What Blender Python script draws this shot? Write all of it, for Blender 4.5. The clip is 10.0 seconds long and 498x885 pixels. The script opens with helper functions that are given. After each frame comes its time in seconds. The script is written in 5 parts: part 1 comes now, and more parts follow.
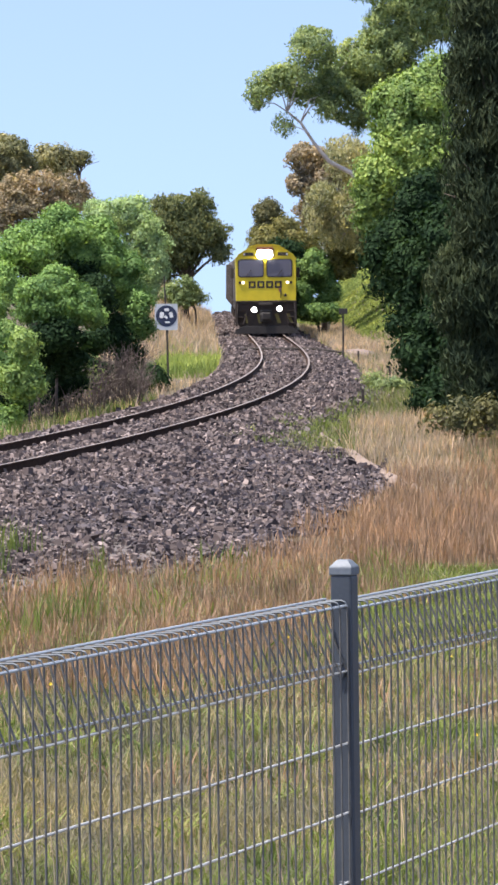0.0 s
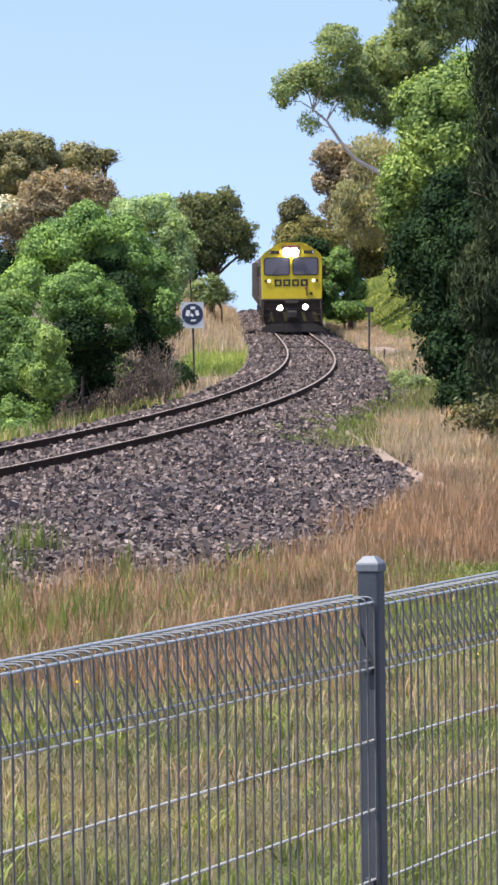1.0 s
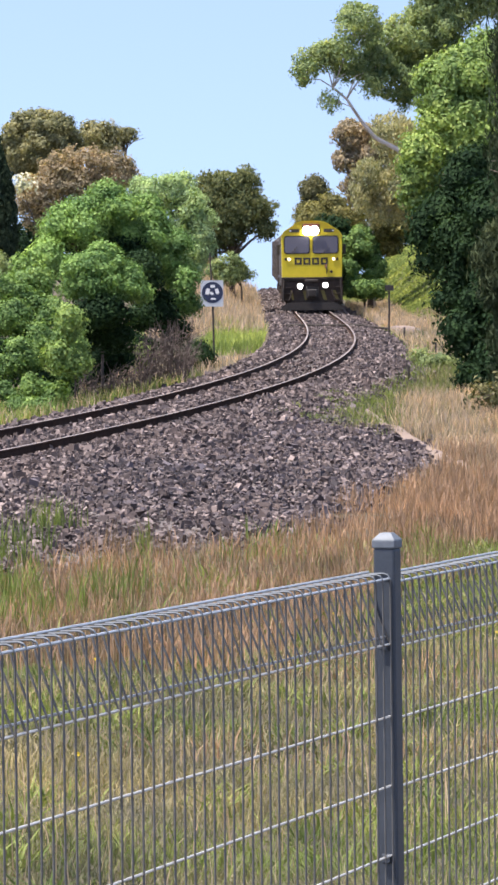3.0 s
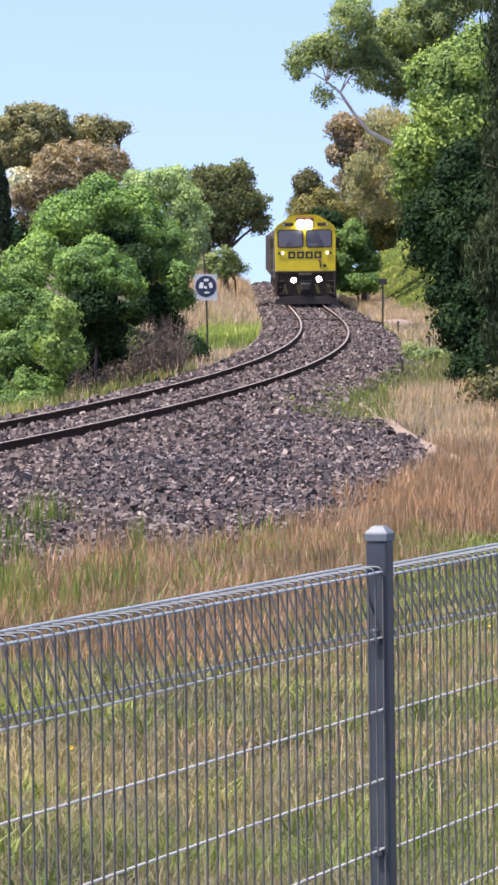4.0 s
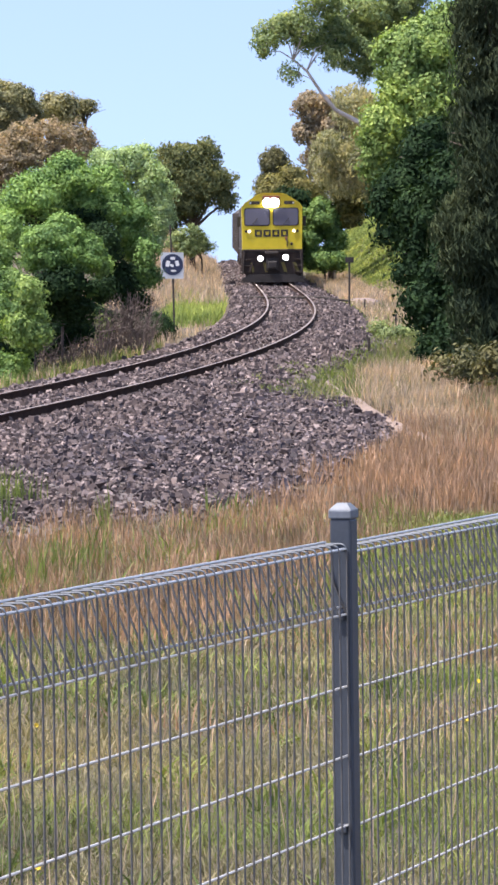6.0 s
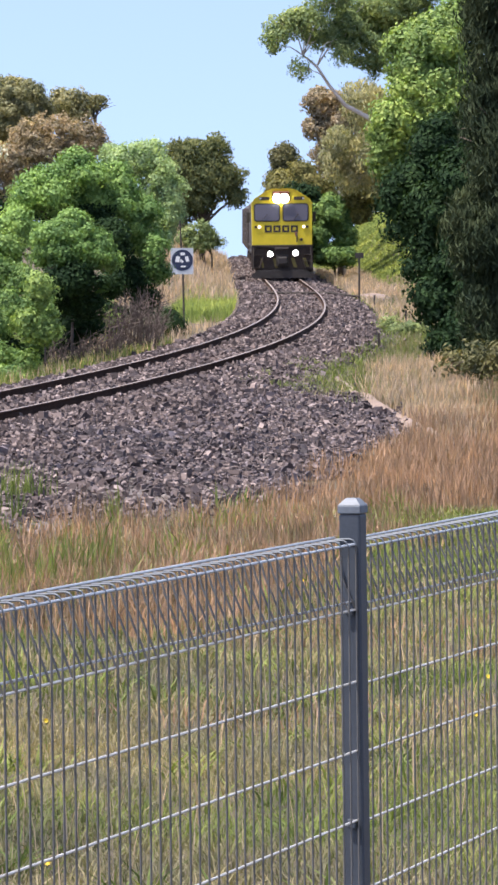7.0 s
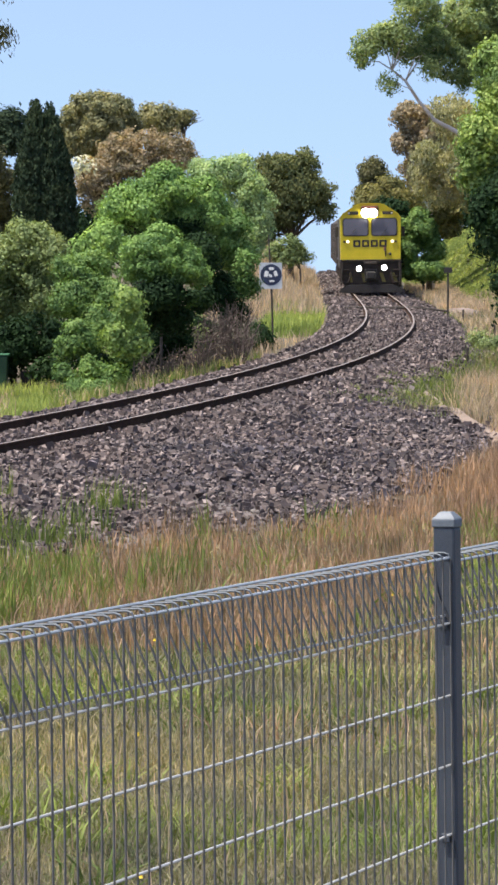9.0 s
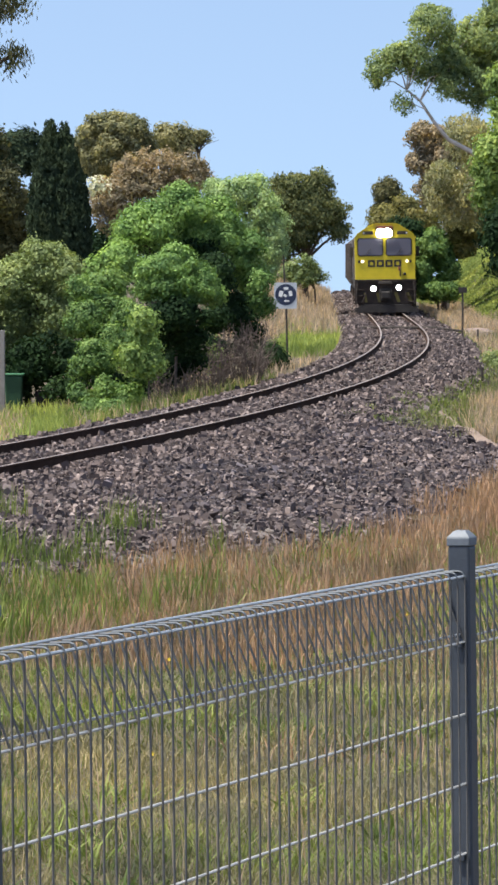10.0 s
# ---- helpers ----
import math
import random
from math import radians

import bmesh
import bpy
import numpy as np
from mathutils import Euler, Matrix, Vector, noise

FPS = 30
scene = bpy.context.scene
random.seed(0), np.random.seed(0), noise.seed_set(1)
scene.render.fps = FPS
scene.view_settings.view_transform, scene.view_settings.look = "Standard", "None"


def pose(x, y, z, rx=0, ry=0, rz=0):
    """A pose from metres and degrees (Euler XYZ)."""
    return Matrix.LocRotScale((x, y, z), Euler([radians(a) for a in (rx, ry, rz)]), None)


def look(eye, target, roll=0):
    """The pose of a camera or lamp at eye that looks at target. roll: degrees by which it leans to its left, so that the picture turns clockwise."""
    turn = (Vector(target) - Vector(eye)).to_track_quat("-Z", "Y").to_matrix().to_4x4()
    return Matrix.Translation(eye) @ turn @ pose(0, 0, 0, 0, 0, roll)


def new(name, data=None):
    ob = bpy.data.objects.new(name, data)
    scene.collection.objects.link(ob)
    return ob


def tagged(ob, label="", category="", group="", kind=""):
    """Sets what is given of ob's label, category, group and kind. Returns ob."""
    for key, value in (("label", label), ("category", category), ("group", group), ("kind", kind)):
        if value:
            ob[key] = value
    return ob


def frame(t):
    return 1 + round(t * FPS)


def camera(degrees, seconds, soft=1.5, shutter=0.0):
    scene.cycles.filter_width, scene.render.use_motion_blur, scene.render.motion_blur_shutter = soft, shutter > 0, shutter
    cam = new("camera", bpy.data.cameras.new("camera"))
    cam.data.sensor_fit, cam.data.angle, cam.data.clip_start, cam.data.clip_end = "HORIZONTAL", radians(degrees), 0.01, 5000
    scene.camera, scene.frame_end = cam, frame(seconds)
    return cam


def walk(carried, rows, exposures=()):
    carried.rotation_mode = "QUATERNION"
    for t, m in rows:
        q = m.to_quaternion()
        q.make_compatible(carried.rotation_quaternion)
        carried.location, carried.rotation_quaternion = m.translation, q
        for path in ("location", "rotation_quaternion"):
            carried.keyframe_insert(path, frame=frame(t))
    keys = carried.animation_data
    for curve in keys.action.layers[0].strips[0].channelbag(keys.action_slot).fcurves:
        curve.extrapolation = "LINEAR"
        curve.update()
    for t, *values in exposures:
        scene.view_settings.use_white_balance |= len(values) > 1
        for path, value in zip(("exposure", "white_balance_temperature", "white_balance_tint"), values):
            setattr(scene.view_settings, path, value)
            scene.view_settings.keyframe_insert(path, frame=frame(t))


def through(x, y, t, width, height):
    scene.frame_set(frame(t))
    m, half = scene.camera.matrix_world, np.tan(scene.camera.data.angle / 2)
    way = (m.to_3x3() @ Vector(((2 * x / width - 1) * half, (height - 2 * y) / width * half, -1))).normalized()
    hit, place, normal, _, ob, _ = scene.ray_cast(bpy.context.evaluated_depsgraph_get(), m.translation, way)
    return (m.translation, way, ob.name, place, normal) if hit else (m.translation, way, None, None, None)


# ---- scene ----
# ---- camera ----
cam = camera(7.657, 10.0, soft=2.9)
walk(cam, [
    (0.0, pose(-0.0162, 0, 1.7614, 88.5381, 0, -0.2130)),
    (0.5, pose(-0.0181, 0, 1.7576, 88.5251, 0, 0.0661)),
    (1.0, pose(-0.0181, 0, 1.7577, 88.5112, 0, 0.1861)),
    (1.5, pose(-0.0125, 0, 1.7558, 88.5381, 0, 0.2930)),
    (2.0, pose(-0.0126, 0, 1.7558, 88.4981, 0, 0.3060)),
    (2.5, pose(-0.0106, 0, 1.7539, 88.2990, 0, 0.5190)),
    (2.7, pose(-0.0102, 0, 1.7536, 88.2364, 0, 0.5173)),
    (3.8, pose(-0.0075, 0, 1.7523, 88.1147, 0, 0.4173)),
    (4.0, pose(-0.0070, 0, 1.7521, 88.0860, 0, 0.3991)),
    (4.5, pose(-0.0051, 0, 1.7521, 87.9660, 0, 0.1730)),
    (5.0, pose(-0.0070, 0, 1.7522, 87.8591, 0, 0.1461)),
    (5.5, pose(-0.0015, 0, 1.7502, 87.7930, 0, 0.0000)),
    (5.7, pose(-0.0012, 0, 1.7498, 87.7756, 0, -0.1130)),
    (6.8, pose(0.0003, 0, 1.7483, 87.6974, 0, -0.0782)),
    (7.0, pose(0.0005, 0, 1.7484, 87.6861, 0, 0.0400)),
    (7.1, pose(-0.0036, 0, 1.7488, 87.6843, 0, 0.2261)),
    (7.2, pose(-0.0077, 0, 1.7492, 87.6669, 0, 0.5260)),
    (7.3, pose(-0.0118, 0, 1.7495, 87.6713, 0, 1.0562)),
    (7.4, pose(-0.0159, 0, 1.7499, 87.6695, 0, 1.7123)),
    (7.5, pose(-0.0200, 0, 1.7502, 87.6461, 0, 2.1291)),
    (7.6, pose(-0.0198, 0, 1.7510, 87.6365, 0, 2.4416)),
    (7.7, pose(-0.0196, 0, 1.7517, 87.6408, 0, 2.6239)),
    (7.8, pose(-0.0194, 0, 1.7525, 87.6452, 0, 2.6629)),
    (8.0, pose(-0.0190, 0, 1.7536, 87.6991, 0, 2.3279)),
    (8.2, pose(-0.0186, 0, 1.7500, 87.7408, 0, 1.5429)),
    (8.5, pose(-0.0180, 0, 1.7455, 87.7660, 0, 1.1849)),
    (9.0, pose(-0.0125, 0, 1.7455, 87.9121, 0, 1.3978)),
    (9.5, pose(-0.0108, 0, 1.7455, 88.1251, 0, 1.3439)),
    (10.0, pose(-0.0126, 0, 1.7425, 88.2190, 0, 1.6237)),
], exposures=[(0, 0.96, 6400, 12), (1.5, 0.92, 6400, 12), (2.5, 0.97, 6400, 13), (5.5, 1.05, 6300, 17), (7.0, 1.01, 6350, 15), (7.5, 0.91, 6450, 12), (8, 0.88, 6450, 10), (9, 0.80, 6500, 9), (10, 0.72, 6500, 7)])

# ---- light ----
SUN_TO = Vector((-0.36, -0.13, 0.925)).normalized()
world = bpy.data.worlds.new("sky")
scene.world = world
world.use_nodes = True
wn, wl = world.node_tree.nodes, world.node_tree.links
sky = wn.new("ShaderNodeTexSky")
sky.sky_type, sky.sun_disc = "NISHITA", False
sky.sun_elevation = math.asin(SUN_TO.z)
sky.sun_rotation = math.atan2(SUN_TO.x, SUN_TO.y)
sky.air_density, sky.dust_density, sky.ozone_density = 1.0, 0.9, 0.8
wn["Background"].inputs["Strength"].default_value = 0.15
tc = wn.new("ShaderNodeTexCoord")
lift = wn.new("ShaderNodeMapping")
lift.inputs["Location"].default_value = (0, 0, 0.23)
wl.new(tc.outputs["Generated"], lift.inputs["Vector"])
wl.new(lift.outputs[0], sky.inputs["Vector"])
tint = wn.new("ShaderNodeMix")
tint.data_type, tint.blend_type = "RGBA", "MULTIPLY"
tint.inputs[0].default_value, tint.inputs[7].default_value = 1.0, (1.03, 0.957, 0.91, 1)
wl.new(sky.outputs[0], tint.inputs[6])
wl.new(tint.outputs[2], wn["Background"].inputs["Color"])
lamp = bpy.data.lights.new("sun", "SUN")
lamp.energy, lamp.angle, lamp.color = 4.6, radians(0.6), (1.0, 0.93, 0.83)
sun = new("sun", lamp)
sun.matrix_basis = look(SUN_TO * 60, (0, 0, 0))


# ---- materials ----
def shader(name, rough=0.7, metal=0.0):
    m = bpy.data.materials.new(name)
    m.use_nodes = True
    nt = m.node_tree
    b = nt.nodes["Principled BSDF"]
    b.inputs["Roughness"].default_value = rough
    b.inputs["Metallic"].default_value = metal
    return m, nt, b


def node(nt, kind, **sets):
    n = nt.nodes.new("ShaderNode" + kind)
    for k, v in sets.items():
        n.inputs[k].default_value = v
    return n


def ramp(nt, source, stops):
    r = nt.nodes.new("ShaderNodeValToRGB")
    el = r.color_ramp.elements
    while len(el) < len(stops):
        el.new(0.5)
    for e, (p, c) in zip(el, stops):
        e.position, e.color = p, (*c, 1)
    nt.links.new(source, r.inputs[0])
    return r.outputs[0]


def mix(nt, fac, a, b, how="MIX"):
    m = nt.nodes.new("ShaderNodeMix")
    m.data_type, m.blend_type = "RGBA", how
    for sock, v in ((m.inputs[0], fac), (m.inputs[6], a), (m.inputs[7], b)):
        if hasattr(v, "links"):
            nt.links.new(v, sock)
        elif isinstance(v, (int, float)):
            sock.default_value = v
        else:
            sock.default_value = (*v, 1)
    return m.outputs[2]


def noisy(nt, scale, detail=5.0, rough=0.6, coord="Object"):
    tc = nt.nodes.new("ShaderNodeTexCoord")
    n = node(nt, "TexNoise", Scale=scale, Detail=detail, Roughness=rough)
    nt.links.new(tc.outputs[coord], n.inputs["Vector"])
    return n.outputs["Fac"]


def bump(nt, b, height, strength=0.4, dist=0.02):
    n = node(nt, "Bump", Strength=strength, Distance=dist)
    nt.links.new(height, n.inputs["Height"])
    nt.links.new(n.outputs[0], b.inputs["Normal"])


def plain(name, dark, light, rough=0.6, metal=0.0, scale=6.0, fine=60.0, relief=0.15):
    """Two scales of variation between two near colours, with a fine relief."""
    m, nt, b = shader(name, rough, metal)
    big = ramp(nt, noisy(nt, scale), [(0.3, dark), (0.7, light)])
    small = noisy(nt, fine)
    col = mix(nt, 0.25, big, ramp(nt, small, [(0.3, dark), (0.7, light)]))
    nt.links.new(col, b.inputs["Base Color"])
    bump(nt, b, small, relief, 0.01)
    return m


def leafy(name, colours, through=0.35, rough=0.55, patch=0.5, sheen=0.15, spread=0.5, clump=2.4):
    """Leaves: every leaf its own tone, drifting over the crown, some light passing through."""
    m, nt, b = shader(name, rough)
    b.inputs["Specular IOR Level"].default_value = sheen
    geo = nt.nodes.new("ShaderNodeNewGeometry")
    n = len(colours)
    mean = [sum(c[i] for c in colours) / n for i in range(3)]
    colours = [tuple(mean[i] + spread * (c[i] - mean[i]) for i in range(3)) for c in colours]
    own = ramp(nt, geo.outputs["Random Per Island"], [(i / max(1, n - 1), c) for i, c in enumerate(colours)])
    drift = ramp(nt, noisy(nt, patch, 3.0), [(0.32, (0.55, 0.62, 0.58)), (0.5, (0.95, 0.97, 0.92)), (0.68, (1.3, 1.22, 1.0))])
    knots = ramp(nt, noisy(nt, clump, 2.0), [(0.34, (0.62, 0.69, 0.72)), (0.66, (1.30, 1.24, 1.06))])
    col = mix(nt, 1.0, mix(nt, 1.0, own, drift, "MULTIPLY"), knots, "MULTIPLY")
    nt.links.new(col, b.inputs["Base Color"])
    tr = nt.nodes.new("ShaderNodeBsdfTranslucent")
    nt.links.new(mix(nt, 1.0, col, (1.25, 1.25, 0.6), "MULTIPLY"), tr.inputs["Color"])
    ms = nt.nodes.new("ShaderNodeMixShader")
    ms.inputs[0].default_value = through
    nt.links.new(b.outputs[0], ms.inputs[1])
    nt.links.new(tr.outputs[0], ms.inputs[2])
    nt.links.new(ms.outputs[0], nt.nodes["Material Output"].inputs["Surface"])
    return m


def glow(name, colour, power):
    m = bpy.data.materials.new(name)
    m.use_nodes = True
    nt = m.node_tree
    e = nt.nodes.new("ShaderNodeEmission")
    e.inputs["Color"].default_value, e.inputs["Strength"].default_value = (*colour, 1), power
    nt.links.new(e.outputs[0], nt.nodes["Material Output"].inputs["Surface"])
    return m


BARK_PALE = plain("pale_bark", (0.36, 0.31, 0.27), (0.62, 0.57, 0.51), 0.85, 0, 3, 30, 0.4)
BARK_DARK = plain("dark_bark", (0.05, 0.04, 0.03), (0.13, 0.10, 0.08), 0.9, 0, 4, 30, 0.5)
RAIL_SIDE = plain("rusty_rail", (0.022, 0.014, 0.011), (0.062, 0.036, 0.026), 0.95, 0.0, 3, 60, 0.3)
RAIL_SIDE.node_tree.nodes["Principled BSDF"].inputs["Specular IOR Level"].default_value = 0.1
RAIL_TOP = plain("worn_rail_top", (0.22, 0.17, 0.14), (0.42, 0.34, 0.29), 0.45, 0.5, 2, 40, 0.1)
SLEEPER = plain("old_timber", (0.05, 0.042, 0.038), (0.14, 0.115, 0.10), 0.9, 0, 5, 40, 0.5)
# One galvanised wire in several tones: uprights shaded, rails lit, by colour.
WIRE_LIT = plain("galvanised_lit_wire", (0.41, 0.41, 0.40), (0.59, 0.585, 0.57), 0.45, 0.2, 8, 90, 0.1)
WIRE_SHADED = plain("galvanised_shaded_wire", (0.082, 0.08, 0.077), (0.155, 0.15, 0.145), 0.55, 0.2, 8, 90, 0.1)
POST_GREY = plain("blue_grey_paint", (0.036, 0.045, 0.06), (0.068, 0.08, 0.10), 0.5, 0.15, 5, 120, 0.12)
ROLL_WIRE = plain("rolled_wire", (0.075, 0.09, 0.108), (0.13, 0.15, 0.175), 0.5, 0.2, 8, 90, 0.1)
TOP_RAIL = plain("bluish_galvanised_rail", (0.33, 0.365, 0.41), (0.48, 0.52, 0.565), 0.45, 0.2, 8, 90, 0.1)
CAP_GREY = plain("cap_grey", (0.10, 0.12, 0.145), (0.17, 0.19, 0.22), 0.6, 0.1, 20, 120, 0.1)


def ballast_material(name):
    m, nt, b = shader(name, 0.88)
    geo = nt.nodes.new("ShaderNodeNewGeometry")
    own = ramp(nt, geo.outputs["Random Per Island"], [(0.0, (0.04, 0.033, 0.034)), (0.4, (0.088, 0.072, 0.069)), (0.8, (0.165, 0.138, 0.13)), (1.0, (0.31, 0.27, 0.255))])
    drift = ramp(nt, noisy(nt, 0.35, 4), [(0.35, (0.8, 0.76, 0.78)), (0.65, (1.12, 1.02, 0.98))])
    col = mix(nt, 1.0, own, drift, "MULTIPLY")
    nt.links.new(col, b.inputs["Base Color"])
    bump(nt, b, noisy(nt, 45.0), 0.5, 0.01)
    return m


BALLAST = ballast_material("ballast_stone")
BLUESTONE = ballast_material("fresh_bluestone")
for e, c in zip(BLUESTONE.node_tree.nodes["Color Ramp"].color_ramp.elements, ((0.025, 0.022, 0.026), (0.058, 0.051, 0.057), (0.105, 0.092, 0.10), (0.21, 0.19, 0.20))):
    e.color = (*c, 1)

# ---- the lie of the land ----
EYE = 1.75
XC = (0.7808, 0.9696, -18.4174, 37.6582, -20.469)
Y_NEAR, Y_FAR = 50.0, 183.0


def smooth(v, a, b):
    t = np.clip((np.asarray(v, float) - a) / (b - a), 0, 1)
    return t * t * (3 - 2 * t)


def track_x(y):
    """Centre line of the curving track: a gentle bend, straight at both ends."""
    y = np.asarray(y, float)
    mid = np.polyval(XC, np.clip(y, Y_NEAR, Y_FAR) / 100)
    slope = (np.polyval(XC, 0.51) - np.polyval(XC, 0.50)) / 1.0
    return mid + np.minimum(y - Y_NEAR, 0) * slope - np.maximum(y - Y_FAR, 0) * 0.0099


def track_z(y):
    """Top of the rails: a climb of about two in a hundred up to a crest."""
    y = np.asarray(y, float)
    u = np.clip(y, -40, 275) / 100
    z = EYE - 2.865 + 1.728 * u + 0.117 * u * u
    return z - np.maximum(y - 275, 0) * 0.02


def ground(x, y):
    x, y = np.asarray(x, float), np.asarray(y, float)
    e = x - track_x(y)
    wide = 1 - smooth(y, 62, 95)
    right_near = np.interp(e, [0, 1.55, 1.9, 5.8, 7.5, 12], [-0.19, -0.19, -0.24, -0.66, -0.74, -0.70])
    right_far = np.interp(e, [0, 1.55, 1.9, 3.2, 6, 12], [-0.19, -0.19, -0.24, -0.52, -0.45, -0.2])
    low = 1 - smooth(y, 102, 126)
    left = np.interp(-e, [0, 1.55, 1.9, 2.7, 6, 14], [-0.19, -0.19, -0.24, -0.42, -0.42, -0.35])
    left_near = np.interp(-e, [0, 1.55, 1.9, 2.7, 4.5, 7.5, 14], [-0.19, -0.19, -0.24, -0.42, -0.66, -1.22, -1.32])
    left = low * left_near + (1 - low) * left
    prof = np.where(e > 0, wide * right_near + (1 - wide) * right_far, left)
    prof = prof + smooth(y, 150, 225) * smooth(e, 3.5, 9) * 3.4
    prof = prof + smooth(y, 135, 205) * smooth(-e, 2.4, 6) * 2.2
    z = track_z(y) + prof
    flat = -0.02 * np.clip(y - 8, -20, 60) + 0.0
    w = smooth(y, 46, 16) * smooth(e, 2.5, 7.5)
    z = z * (1 - w) + flat * w
    far = smooth(np.hypot(x, y - 150), 250, 420)
    z = z * (1 - far) + far * np.minimum(z, -6)
    lump = 0.03 * np.sin(x * 1.7 + 0.6 * y) * np.sin(0.8 * y - 0.5 * x) + 0.02 * np.sin(3.1 * x + 1.3) * np.sin(2.3 * y)
    return z + lump * smooth(abs(e), 2.0, 3.0)


# ---- mesh helpers ----
def mesh_object(name, verts, faces, mats, parent=None, mat_ids=None, smooth_shade=False):
    me = bpy.data.meshes.new(name)
    me.from_pydata(verts, [], faces)
    for m in mats if isinstance(mats, (list, tuple)) else [mats]:
        me.materials.append(m)
    if mat_ids is not None:
        me.polygons.foreach_set("material_index", np.asarray(mat_ids, np.int32))
    if smooth_shade:
        me.polygons.foreach_set("use_smooth", np.ones(len(me.polygons), bool))
    me.update()
    ob = new(name, me)
    ob.parent = parent
    return ob


def quick_mesh(name, verts, tris, mat, parent=None):
    """A big triangle mesh straight from arrays."""
    me = bpy.data.meshes.new(name)
    me.vertices.add(len(verts))
    me.vertices.foreach_set("co", np.asarray(verts, np.float32).ravel())
    me.loops.add(len(tris) * 3)
    me.loops.foreach_set("vertex_index", np.asarray(tris, np.int32).ravel())
    me.polygons.add(len(tris))
    me.polygons.foreach_set("loop_start", np.arange(0, len(tris) * 3, 3, dtype=np.int32))
    me.materials.append(mat)
    me.update(calc_edges=True)
    me.polygons.foreach_set("use_smooth", np.zeros(len(me.polygons), bool))
    ob = new(name, me)
    ob.parent = parent
    return ob


def part(name, bm, material, parent, label="", smooth_shade=False):
    me = bpy.data.meshes.new(name)
    bm.to_mesh(me)
    bm.free()
    me.materials.append(material)
    if smooth_shade:
        me.polygons.foreach_set("use_smooth", np.ones(len(me.polygons), bool))
    ob = new(name, me)
    ob.parent = parent
    return tagged(ob, label)


def empty(name, at, label, category, group=""):
    ob = new(name)
    ob.location = at
    return tagged(ob, label, category, group)


def box(bm, lo, hi, bevel=0.0):
    r = bmesh.ops.create_cube(bm, size=1.0)
    c = (Vector(lo) + Vector(hi)) / 2
    s = Vector(hi) - Vector(lo)
    bmesh.ops.scale(bm, vec=s, verts=r["verts"])
    bmesh.ops.translate(bm, vec=c, verts=r["verts"])
    if bevel:
        es = list({e for v in r["verts"] for e in v.link_edges})
        bmesh.ops.bevel(bm, geom=es, offset=bevel, segments=2, affect="EDGES", profile=0.5)
    return bm


def tube(bm, pts, radii, sides=6, cap=True):
    """A tapered tube along points."""
    pts = [Vector(p) for p in pts]
    rings = []
    for i, p in enumerate(pts):
        d = (pts[min(i + 1, len(pts) - 1)] - pts[max(i - 1, 0)]).normalized()
        a = d.orthogonal().normalized() if abs(d.z) > 0.9 else d.cross(Vector((0, 0, 1))).normalized()
        if i and rings:
            a = (prev - d * prev.dot(d)).normalized()
        prev = a
        b = d.cross(a)
        r = radii[i] if isinstance(radii, (list, tuple)) else radii
        rings.append([bm.verts.new(p + r * (math.cos(k * math.tau / sides) * a + math.sin(k * math.tau / sides) * b)) for k in range(sides)])
    for q, s in zip(rings, rings[1:]):
        for k in range(sides):
            bm.faces.new((q[k], q[(k + 1) % sides], s[(k + 1) % sides], s[k]))
    if cap:
        bm.faces.new(rings[0][::-1])
        bm.faces.new(rings[-1])
    return bm


def cylinder(bm, a, b, r, sides=16, r2=None):
    return tube(bm, [a, b], [r, r if r2 is None else r2], sides)


# ---- ground sheet ----
def ground_material():
    m, nt, b = shader("verge_soil", 0.95)
    big = ramp(nt, noisy(nt, 0.25, 6), [(0.3, (0.085, 0.066, 0.042)), (0.5, (0.066, 0.060, 0.028)), (0.68, (0.045, 0.06, 0.02))])
    fine = noisy(nt, 7.0, 8, 0.7)
    col = mix(nt, 0.6, big, ramp(nt, fine, [(0.3, (0.045, 0.036, 0.024)), (0.7, (0.16, 0.125, 0.085))]))
    nt.links.new(col, b.inputs["Base Color"])
    bump(nt, b, fine, 0.8, 0.06)
    return m


def axis(*stretches):
    return np.unique(np.concatenate([np.arange(a, b, s) for a, b, s in stretches]).round(3))


gx = axis((-2500, -300, 200), (-300, -60, 20), (-60, -16, 3), (-16, 14, 0.4), (14, 60, 3), (60, 300, 20), (300, 2600, 200))
gy = axis((-1500, -100, 200), (-100, 0, 10), (0, 40, 1.0), (40, 130, 0.8), (130, 300, 2.0), (300, 600, 20), (600, 3600, 200))
GX, GY = np.meshgrid(gx, gy)
GZ = ground(GX, GY)
nx, ny = len(gx), len(gy)
ii = np.arange(nx * ny).reshape(ny, nx)
q = np.stack([ii[:-1, :-1], ii[:-1, 1:], ii[1:, 1:], ii[1:, :-1]], -1).reshape(-1, 4)
tris = np.concatenate([q[:, [0, 1, 2]], q[:, [0, 2, 3]]])
land = quick_mesh("ground", np.stack([GX, GY, GZ], -1).reshape(-1, 3), tris, ground_material())
land.data.polygons.foreach_set("use_smooth", np.ones(len(land.data.polygons), bool))
tagged(land, "uneven grassy railway verge of dry soil", "ground", kind="structure")


